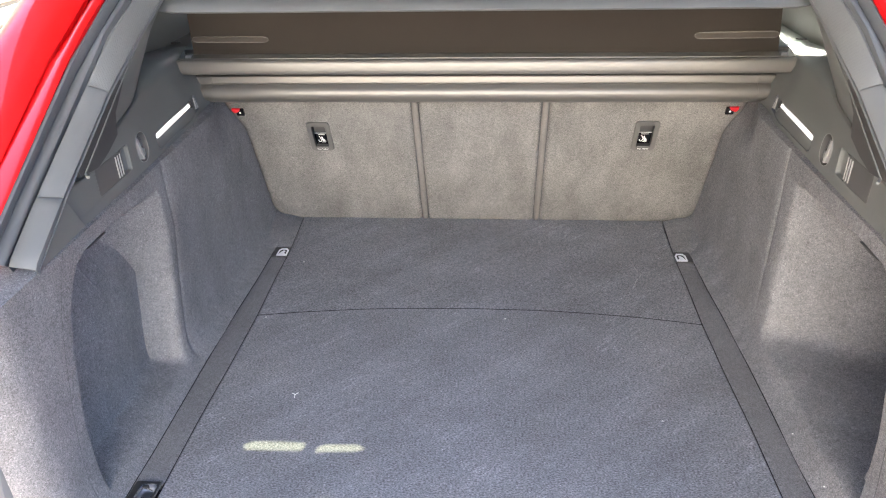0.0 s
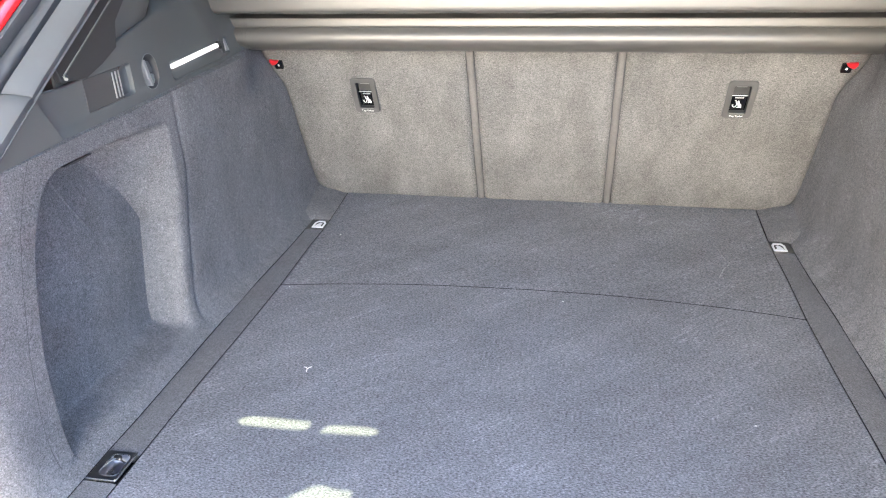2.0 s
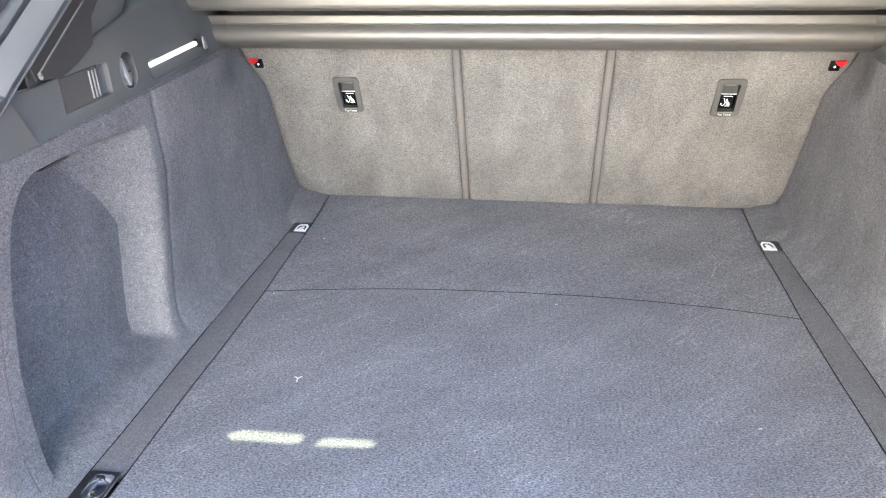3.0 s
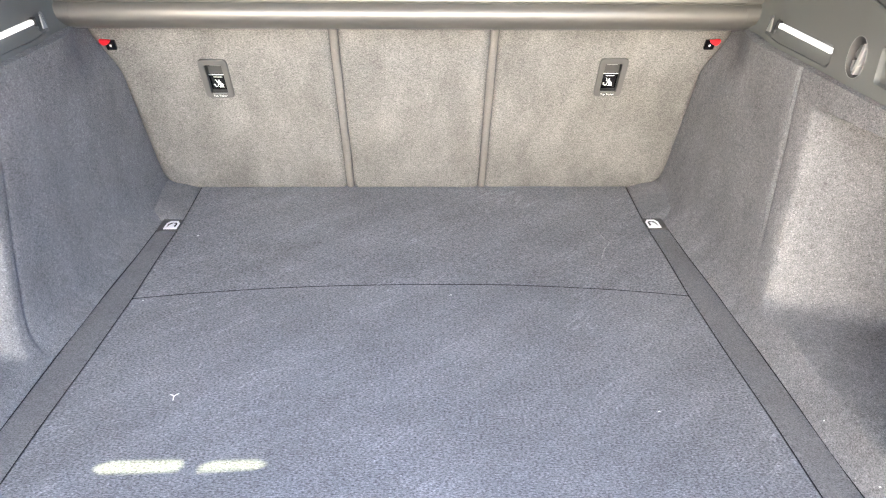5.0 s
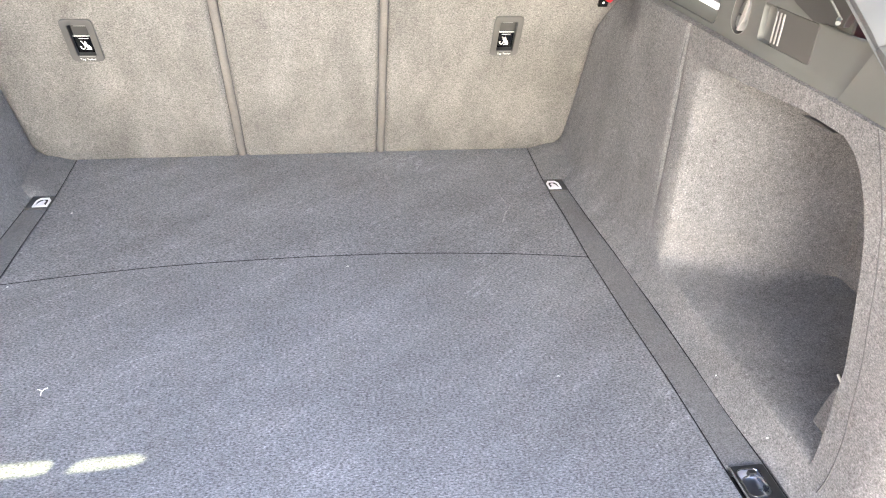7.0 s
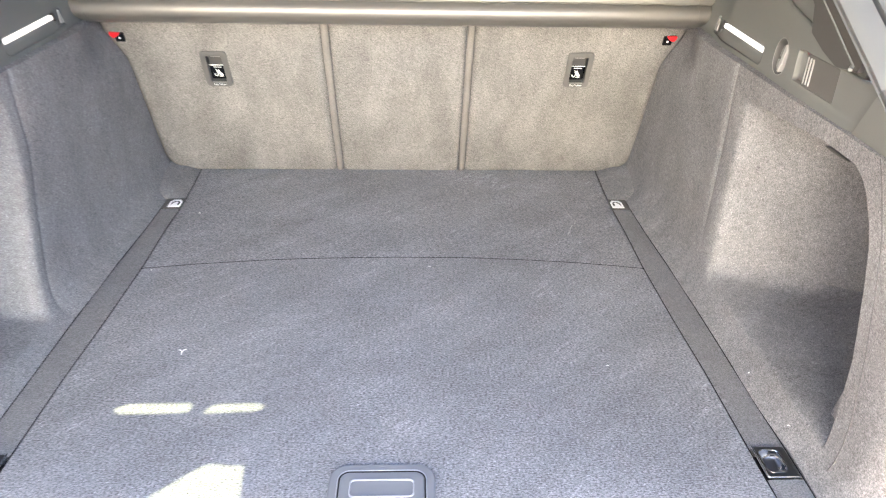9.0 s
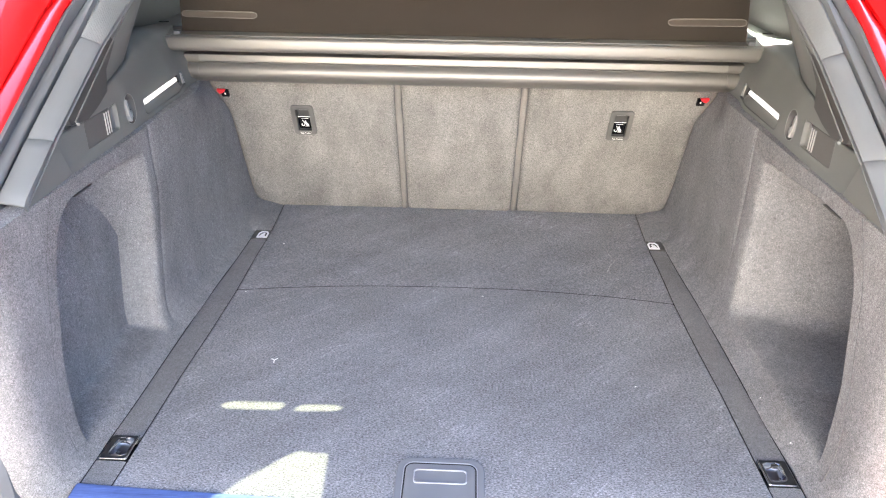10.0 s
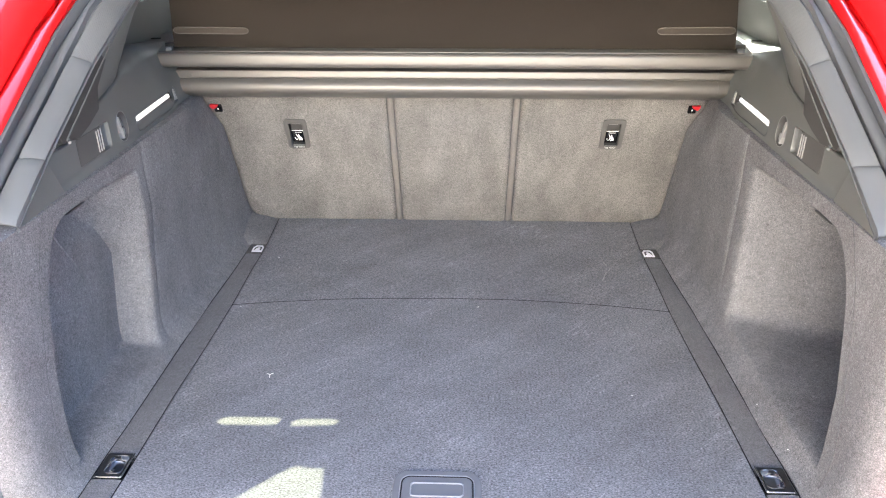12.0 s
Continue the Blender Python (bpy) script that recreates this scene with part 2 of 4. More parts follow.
# Unseen walls, added to bounce sunlight into the boot or hold it off.
for name, where, colour, label in (("wall_bounce", (-1.9, 1.25, -4.6, -4.2), (0.88, 0.83, 0.74), "unseen pale wall added to bounce sunlight into the boot"),
                                   ("wall_dim_right", (1.25, 4.8, -4.6, -4.2), (0.085, 0.10, 0.13), "unseen low dark wall added to limit light from behind right"),
                                   ("wall_dim_left", (-4.8, -1.9, -4.6, -4.2), (0.13, 0.12, 0.11), "unseen dark wall added to limit light from behind left"),
                                   ("wall_screen_right", (4.8, 5.1, -4.2, 9.0), (0.16, 0.18, 0.21), "unseen grey wall added to cut light from the right"),
                                   ("wall_bounce_left", (-4.8, -4.5, -4.2, 9.0), (0.26, 0.22, 0.17), "unseen wall added to bounce warm light from the left")):
    x0, x1, y0, y1 = where
    skin = plastic(name + "_skin", colour, 0.9, grain=40)
    side = tagged(put(name, box(x0, x1, y0, y1, GROUND, {"wall_dim_right": 1.8, "wall_screen_right": 2.6}.get(name, 2.9)), skin, smooth=False), label, "wall", kind="structure")
    # Boards give the red paint lines to reflect.
    if name == "wall_bounce_left":
        for k in range(20):
            part("board", box(x1, x1 + 0.03, y0, y1, GROUND + 0.175 * k + 0.03, GROUND + 0.175 * k + 0.165), skin, side, bevel=0.008)
    if name == "wall_bounce":
        for k in range(17):
            part("board", box(x0, x1, y1, y1 + 0.04, GROUND + 0.21 * k + 0.02, GROUND + 0.21 * k + 0.20), skin, side, bevel=0.008)

# ---- boot floor ----
SEAM_Y = [(-0.466, 0.711), (-0.36, 0.7285), (-0.235, 0.743), (-0.15, 0.7485), (0.0, 0.7525), (0.15, 0.750), (0.24, 0.7425), (0.343, 0.731), (0.41, 0.720), (0.466, 0.709)]
RAIL_IN = [(0.10, 0.478), (0.24, 0.4755), (0.40, 0.4740), (0.55, 0.4690), (0.71, 0.4665), (0.86, 0.4690), (0.96, 0.4685), (1.01, 0.4690), (1.17, 0.477), (1.20, 0.479)]
RAIL_OUT = [(0.10, 0.5250), (0.24, 0.5245), (0.31, 0.5220), (0.42, 0.5210), (0.57, 0.5195), (0.72, 0.5160), (0.85, 0.5105), (0.97, 0.5085), (1.06, 0.511), (1.2, 0.52)]
floor = thing("floor", "dark grey carpeted boot floor in two boards", "floor", "structure")


def floor_board(name, front, back, label, level, chamfer):
    rows = []
    for v in (0, 0.004, 0.1, 0.2, 0.3, 0.4, 0.5, 0.6, 0.7, 0.8, 0.9, 0.996, 1):
        row = []
        for s in [-1, -0.997] + [-0.99 + 1.98 * i / 22 for i in range(23)] + [0.997, 1]:
            y = front(s) * (1 - v) + back(s) * v
            drop = 0.0016 if v in chamfer or abs(s) == 1 else 0.0
            row.append((s * (lerp(RAIL_IN, y) - 0.0009), y, level - drop))
        rows.append(row)
    return part(name, grid(rows, thick=(0, 0, -0.02)), CARPET_FLOOR, floor, label)


floor_board("rear_board", lambda s: 0.126 + 0.01 * abs(s), lambda s: lerp(SEAM_Y, s * 0.466) - 0.0018, "lifting carpeted board", 0.0, (0,))
floor_board("front_board", lambda s: lerp(SEAM_Y, s * 0.466) + 0.0018, lambda s: 1.199, "fixed carpeted board by the seats", -0.0004, (1,))
part("seam_joint", grid([[(0.466 * s, lerp(SEAM_Y, s * 0.466) + d, -0.0007) for d in (-0.0024, 0.0, 0.0024)] for s in [-1 + i / 20 for i in range(41)]]), JOINT, floor, "thin dark gap between the boards")
for s in (-1, 1):
    ys = [0.128 + (1.19 - 0.128) * j / 40 for j in range(41)]
    part("edge_joint", grid([[(s * (lerp(RAIL_IN, y) + d), y, -0.0008) for d in (-0.0007, 0.0, 0.0007)] for y in ys]), JOINT, floor)
    ys = [0.128 + (0.99 - 0.128) * j / 40 for j in range(41)]
    part("edge_joint", grid([[(s * (lerp(RAIL_OUT, y) + d), y, -0.0006) for d in (-0.0014, -0.0006, 0.0005)] for y in ys]), JOINT, floor)
part("scuff", tube([(x, y, -0.0011) for x, y in ((0.364, 0.965), (0.366, 0.942), (0.370, 0.920), (0.377, 0.907), (0.370, 0.894), (0.361, 0.880), (0.347, 0.841))], 0.0016, 6), SCUFF, floor, "pale scuffed line on the carpet")
part("underfloor", box(-0.9, 0.9, 0.0, 1.5, -0.12, -0.022), JOINT, floor)
for s, y0, y1 in [(s, a, b) for s in (-1, 1) for a, b in ((0.115, 0.1885), (0.2415, 0.9605))]:
    rows = []
    for j in range(41):
        y = y0 + j * (y1 - y0) / 40
        a, b = lerp(RAIL_IN, y), lerp(RAIL_OUT, y) - 0.001
        rows.append([(s * (a + 0.0009 + (b - a - 0.0009) * k / 6), y, -0.0009 if k in (0, 6) else 0.0) for k in range(7)])
    part("side_rail", grid(rows, thick=(0, 0, -0.015)), CARPET_RAIL, floor, "flat dark fabric strip")

for s in (-1, 1):
    rows = []
    for j in range(15):
        y = 1.0065 + j * 0.2035 / 14
        a = lerp(RAIL_IN, y) + 0.001
        rows.append([(s * (a + (0.60 - a) * k / 8), y, 0.012 * smooth01((y - 1.005) / 0.03) * smooth01(k / 3) + 0.02 * smooth01((k - 3) / 5) - (0.003 if k == 0 else 0)) for k in range(9)])
    part("corner_cove", grid(rows, thick=(0, 0, -0.02)), CARPET_WALL, floor, "velour corner by the seat")

# ---- side walls: velour trim with a pocket behind the wheel arch ----
POCKET_FRONT = [(0.0, 0.205), (0.07, 0.214), (0.16, 0.221), (0.20, 0.230), (0.25, 0.243), (0.29, 0.256), (0.32, 0.271), (0.345, 0.290), (0.358, 0.306), (0.368, 0.33)]
POCKET_TOP = [(0.30, 0.368), (0.42, 0.366), (0.55, 0.357), (0.65, 0.351)]
CREASE = {True: [(0.0, 0.538), (0.135, 0.572), (0.27, 0.605), (0.36, 0.603), (0.40, 0.603)], False: [(0.0, 0.668), (0.20, 0.675), (0.40, 0.678)]}
FLANK = [(0.0, 0.011), (0.20, 0.013), (0.25, 0.055), (0.30, 0.100), (0.365, 0.165)]


RIM_SEAM = [(0.0, 0.180), (0.09, 0.188), (0.18, 0.203), (0.256, 0.222), (0.317, 0.243), (0.367, 0.270), (0.392, 0.288)]
ARCH_SEAM = {True: [(0.05, 0.553), (0.106, 0.564), (0.18, 0.580), (0.26, 0.590), (0.33, 0.586), (0.37, 0.580)], False: [(0.05, 0.684), (0.10, 0.688), (0.20, 0.698), (0.27, 0.699), (0.37, 0.694)]}


def wall_x(y, z, left):
    xb = lerp(RAIL_OUT, y) + 0.0005 + 0.025 * smooth01((y - 0.99) / 0.2)
    x = xb + (0.5545 - xb) * (1 - math.exp(-max(z, 0.0) / 0.022))
    x += 0.035 * max(0.0, (0.195 - y) / 0.10) ** 4.5
    x += 0.030 * smooth01((z - 0.28) / 0.10) * smooth01((y - 0.85) / 0.15)
    yc, yf = lerp(CREASE[left], z), lerp(POCKET_FRONT, z)
    if 0 < z and yf < y < yc and z < 0.368:
        if left:
            v, uf = yc - y - 0.021, lerp(FLANK, z)
            u = max(0.0, 0.5 * (v + math.sqrt(v * v + 0.000016)) - 0.0002)
            d = 0.064 * min(1, u / uf) - 0.012 * min(1, max(0, u - uf) / 0.15)
            d *= smooth01((z - 0.016) / 0.016)
        else:
            v = yc - y - 0.042
            u = max(0.0, 0.5 * (v + math.sqrt(v * v + 0.000064)) - 0.0004)
            d = 0.225 * min(1, u / 0.112)
            d *= smooth01((z - 0.034) / 0.026)
        d *= 1 - smooth01((z - lerp(POCKET_TOP, y) + 0.013) / 0.012)
        d *= smooth01((y - yf) / 0.004)
        x += d
    # soft groove where the arch cover meets the pocket
    x += (0.0022 if left else 0.0032) * math.exp(-((y - yc - 0.012) / 0.004) ** 2) * (1.0 if left else smooth01((z - 0.03) / 0.14))
    x += 0.0025 * noise.noise((y * 7, z * 7, 3.0 if left else 9.0))
    return x


def side_wall(s):
    rows = []
    zs = [-0.06, 0, 0.004, 0.01, 0.015, 0.018, 0.021, 0.024, 0.027, 0.030, 0.033, 0.036, 0.038] + [0.04, 0.043, 0.046, 0.049] + [0.052 + 0.012 * i for i in range(24)] + [0.3365, 0.344, 0.350, 0.355, 0.358, 0.361, 0.364, 0.367, 0.370, 0.376, 0.386, 0.391]
    for z in zs:
        yf, yc = lerp(POCKET_FRONT, z), lerp(CREASE[s < 0], z)
        fold = yc - 0.021 - lerp(FLANK, z) if s < 0 else yc - 0.154
        ys = [0.095 + (yf - 0.095) * i / 8 for i in range(9)] + [yf + d for d in (0.001, 0.002, 0.003, 0.004, 0.006)]
        ys += [yf + 0.006 + (fold - yf - 0.006) * i / 20 for i in range(1, 21)]
        edge = yc - (0.021 if s < 0 else 0.042)
        ys += [fold + (edge - fold) * f for f in (0.2, 0.4, 0.6, 0.75, 0.86, 0.93, 1.0)] + [edge + 0.004, edge + 0.009, (edge + yc) / 2 + 0.002, yc]
        ys += [yc + d for d in (0.004, 0.008, 0.012, 0.016, 0.022)] + [yc + 0.022 + (1.21 - yc - 0.022) * i / 26 for i in range(1, 27)]
        rows.append([(s * wall_x(y, z, s < 0), y, z) for y in ys])
    ys = [p[1] for p in rows[-1]]
    for d, h in ((0.006, 0.002), (0.03, 0.0), (0.14, -0.008)):
        rows.append([(s * (wall_x(y, 0.391, s < 0) + d), y, 0.391 + h) for y in ys])
    wall = thing("wall_left" if s < 0 else "wall_right", "grey velour boot side trim with a pocket", "side trim", "structure")
    part("velour_panel", grid(rows, thick=(s * 0.004, 0, 0)), CARPET_WALL, wall, angle=50, facing=(-s, -0.3, 0.3))
    def on(y, z, h=-0.0005):
        return (s * (wall_x(y, z, s < 0) - h), y, z)

    part("stitched_seam", tube([on(lerp(RIM_SEAM, 0.02 + 0.37 * i / 30), 0.02 + 0.37 * i / 30) for i in range(31)], 0.0012 if s > 0 else 0.0007, 5), SEAM, wall, "fine seam along the near rim")
    foot = 0.05 if s < 0 else 0.13
    part("stitched_seam", tube([on(lerp(ARCH_SEAM[s < 0], foot + (0.37 - foot) * i / 30), foot + (0.37 - foot) * i / 30) for i in range(31)], 0.00065 if s > 0 else 0.0005, 5), SEAM, wall, "fine seam on the wheel arch cover")
    slit = [(0.345 + 0.056 * i / 12, 0.0013 * math.sin(math.pi * i / 12) + 0.0002) for i in range(13)]
    zs = [lerp(POCKET_TOP, y) - 0.0045 for y, _ in slit]
    lens = [(s * 0.5565, y, z + w) for (y, w), z in zip(slit, zs)] + [(s * 0.5565, y, z - w) for (y, w), z in reversed(list(zip(slit, zs)))]
    part("open_slit", prism(lens, (s * 0.006, 0, 0)), BLADE, wall, "dark slit under the pocket rim", smooth=False)
    if s < 0:
        part("pocket_crease", tube([on(0.378 + 0.046 * i / 12, 0.328 - 0.090 * i / 12 - 0.004 * math.sin(math.pi * i / 12), -0.0002) for i in range(13)], 0.0022, 6), CARPET_WALL, wall, "slanting crease at the back of the pocket")
    if s > 0:
        fold = [(0.232, 0.016), (0.268, 0.016), (0.266, 0.040), (0.262, 0.062), (0.258, 0.082), (0.254, 0.098), (0.248, 0.107), (0.240, 0.106)]
        part("pocket_fold", prism([(0.585, y, z) for y, z in fold], (0.030, 0.012, 0)), CARPET_WALL, wall, "loose velour fold in the pocket", bevel=0.008)
        part("strap_tip", tube([(0.588, 0.247, 0.109), (0.590, 0.256, 0.1105), (0.594, 0.264, 0.1085)], 0.0016, 6), LINT, wall, "pale strap end")
    return wall


walls = {s: side_wall(s) for s in (-1, 1)}


# ---- hard trim over the side walls ----
PANEL_TOP = [(0.30, 0.4575), (0.36, 0.457), (0.41, 0.4525), (0.433, 0.4535), (0.47, 0.4635), (0.51, 0.479), (0.525, 0.487), (0.62, 0.500), (0.66, 0.509), (0.70, 0.518), (0.75, 0.524), (0.80, 0.525), (0.87, 0.519), (0.93, 0.511), (1.0, 0.506), (1.4, 0.506)]


def panel_top(y):
    return lerp(PANEL_TOP, y)


def panel_x(y, z):
    return 0.559 + 0.006 * smooth01((z - 0.390) / 0.014) + 0.008 * smooth01((y - 0.45) / 0.35) + 0.014 * smooth01((y - 0.80) / 0.10) + 0.030 * smooth01((z - 0.40) / 0.11) * smooth01((y - 0.52) / 0.3)


def ledge(y):
    return smooth01((y - 0.63) / 0.10)


def shoulder(y):
    """Radius of the rounding where the panel turns over into the ledge."""
    return 0.003 + 0.030 * ledge(y)


def cut_out(ob, cutters, angle=35.0):
    """Takes the solids out of a mesh for good."""
    temps = []
    for bm in cutters:
        bmesh.ops.recalc_face_normals(bm, faces=bm.faces)
        me = bpy.data.meshes.new("cutter")
        bm.to_mesh(me)
        bm.free()
        c = bpy.data.objects.new("cutter", me)
        scene.collection.objects.link(c)
        m = ob.modifiers.new("cut", "BOOLEAN")
        m.operation, m.object, m.solver = "DIFFERENCE", c, "EXACT"
        temps.append(c)
    dg = bpy.context.evaluated_depsgraph_get()
    dg.update()
    me = bpy.data.meshes.new_from_object(ob.evaluated_get(dg))
    ob.modifiers.clear()
    ob.data = me
    me.polygons.foreach_set("use_smooth", [True] * len(me.polygons))
    me.set_sharp_from_angle(angle=radians(angle))
    for c in temps:
        bpy.data.objects.remove(c)


def bowl(place, outline, steps):
    """A hollow: the outline shrunk step by step (scale, height) and closed at the bottom."""
    rows = [[place(u * k, v * k, h) for u, v in outline] for k, h in steps]
    return grid(rows + [[place(0, 0, steps[-1][1])] * len(outline)], close=True)


def side_panel(s):
    rows = []
    for j in range(51):
        y = 0.360 + j * (0.985 - 0.360) / 50
        top, r = panel_top(y), shoulder(y)
        tuck = 0.004 * (j == 0)
        row = []
        for k in range(15):
            z = 0.390 + (top - r - 0.390) * k / 14
            row.append((s * (tuck + panel_x(y, z)), y, z))
        x0 = panel_x(y, top - r)
        for k in range(1, 8):
            a = math.pi / 2 * k / 7
            row.append((s * (tuck + x0 + (r + 0.010 * ledge(y)) * (1 - math.cos(a))), y, top - r + r * math.sin(a)))
        row.append((s * (x0 + r + 0.016 * ledge(y) + 0.004), y, top - 0.001))
        row.append((s * (x0 + r + 0.032 * ledge(y) + 0.006), y, top - 0.002))
        rows.append(row)
    rows = [[(x, y - 0.66 * max(0.0, z - 0.394) * (1 - smooth01((y - 0.36) / 0.12)), z) for x, y, z in r] for r in rows]
    panel = part("hard_panel", grid(rows, thick=(s * 0.0015, 0, -0.0012)), TRIM, walls[s], "grained grey plastic upper trim")

    def on(y, z, h=0.0):
        return Vector((s * (panel_x(y, z) - h), y, z))

    def lamp_at(u, v, h):
        return on(0.771 + u, 0.4135 + v, h)

    def hook_at(u, v, h):
        return on(0.590 + u, 0.4278 + v, h)

    def hatch_at(u, v, h):
        return on(0.483 + u, 0.4300 + v, h)

    lamp_hole, hook_hole, hatch_hole = rounded(0.240, 0.030, 0.006), rounded(0.0425, 0.0515, 0.0208, 8), rounded(0.1125, 0.0445, 0.004)
    cut_out(panel, [prism([f(u, v, 0.010) for u, v in o], (s * 0.030, 0, 0)) for f, o in ((lamp_at, lamp_hole), (hook_at, hook_hole), (hatch_at, hatch_hole))])

    # load lamp: a trough with a lit strip along its upper edge
    lamp = part("load_lamp", bowl(lamp_at, rounded(0.2395, 0.0295, 0.006), ((1.0, 0.0004), (0.985, -0.002), (0.96, -0.010), (0.93, -0.011))), TRIM_PILLAR, walls[s], "lit white load lamp in a grey trough")
    part("lens", prism([lamp_at(u - 0.013, v + 0.0050, -0.0095) for u, v in rounded(0.186, 0.0068, 0.0022)], (-s * 0.0055, 0, 0)), LAMP, lamp, "glowing white strip", bevel=0.001)
    low = [[lamp_at(-0.112 + 0.2 * i / 8, v, h) for v, h in ((0.0005, -0.0075), (-0.004, -0.0062), (-0.009, -0.0042), (-0.0138, -0.0005))] for i in range(9)]
    part("reflector", grid(low, thick=(s * 0.001, 0, -0.0005)), TRIM, lamp, "sloped grey reflector")
    part("end_cap", prism([lamp_at(u, v, -0.0005) for u, v in ((0.0965, -0.0085), (0.1150, -0.0105), (0.1085, 0.0115), (0.1045, 0.0115))], (-s * 0.0030, 0, 0)), RIB, lamp, "pale wedge-shaped end cap", bevel=0.001)
    part("end_block", prism([lamp_at(u + 0.1045, v, -0.010) for u, v in rounded(0.027, 0.027, 0.004)], (-s * 0.0062, 0, 0)), TRIM, lamp)
    part("clip_bar", prism([lamp_at(u + 0.0875, v + 0.004, -0.010) for u, v in rounded(0.006, 0.014, 0.001)], (-s * 0.008, 0, 0)), DARK, lamp)

    # folding bag hook in an oval cup; colours carry the cup's shade and lit edges
    hook = part("bag_hook", bowl(hook_at, hook_hole, ((1.0, 0.0004), (0.985, -0.001), (0.96, -0.006), (0.90, -0.0115), (0.70, -0.0135))), FRAME, walls[s], "folded grey bag hook in an oval cup")
    part("lit_cup_rim", ringed(rounded(0.0440, 0.0530, 0.0213, 8), hook_hole, 0.0008, hook_at), RIM_GREY, hook)
    part("hook_tongue", prism([hook_at(u, v, -0.012) for u, v in ((-0.0160, 0.0130), (-0.0120, 0.0195), (-0.0085, 0.0185), (-0.0050, 0.004), (-0.0015, -0.008), (0.0010, -0.0215), (-0.0045, -0.0215), (-0.0075, -0.010), (-0.0110, -0.0085), (-0.0115, 0.001))], (-s * 0.0130, 0, 0)), RIB, hook, "hook lever coloured pale as if lit", bevel=0.0008)
    part("hook_plate", prism([hook_at(u, v, -0.013) for u, v in ((-0.0015, 0.004), (0.0005, 0.015), (0.0110, 0.013), (0.0165, 0.001), (0.0165, -0.0035), (0.0020, -0.0035))], (-s * 0.0070, 0, 0)), TRIM, hook, bevel=0.0008)
    part("hook_leg", prism([hook_at(u, v, -0.013) for u, v in ((0.0070, -0.006), (0.0120, -0.006), (0.0125, -0.016), (0.0085, -0.0205))], (-s * 0.0105, 0, 0)), RIM_GREY, hook, bevel=0.0008)

    # small hatch: a flat lid with three curved ribs and a hollow for the finger
    hatch = part("hatch", prism([hatch_at(u - 0.0148, v, -0.006) for u, v in rounded(0.0815, 0.0438, 0.003)], (-s * 0.0062, 0, 0)), FRAME, walls[s], "small ribbed dark grey hatch", bevel=0.0008)
    part("finger_hollow", bowl(lambda u, v, h: hatch_at(u + 0.0405, v, h), rounded(0.0295, 0.0440, 0.006), ((1.0, 0.0006), (0.96, -0.001), (0.90, -0.006), (0.72, -0.0085), (0.4, -0.0095))), TRIM, hatch, "smooth finger hollow")
    for k in range(3):
        part("rib", prism([hatch_at(u + 0.006 + 0.0075 * k + 9 * v * v, v, -0.0005) for u, v in rounded(0.0016, 0.036, 0.0007, 4)], (-s * 0.0022, 0, 0)), RIB, hatch)


for s in (-1, 1):
    side_panel(s)

# ---- pillar trim, guide rail, seal and painted body at each side of the opening ----
P_IN = [(0.551, 0.222, 0.399), (0.550, 0.318, 0.4575), (0.533, 0.467, 0.560), (0.523, 0.592, 0.624), (0.490, 0.95, 0.79)]
P_OUT = [(0.590, 0.224, 0.403), (0.579, 0.302, 0.465), (0.560, 0.458, 0.573), (0.548, 0.530, 0.6275), (0.515, 0.92, 0.80)]


def along(line, v):
    """A point of a line of four points at v from 0 to 3, mirrored later."""
    i = min(int(v), len(line) - 2)
    return Vector(line[i]).lerp(Vector(line[i + 1]), v - i)


def mirrored(p, s):
    return (s * p[0], p[1], p[2])


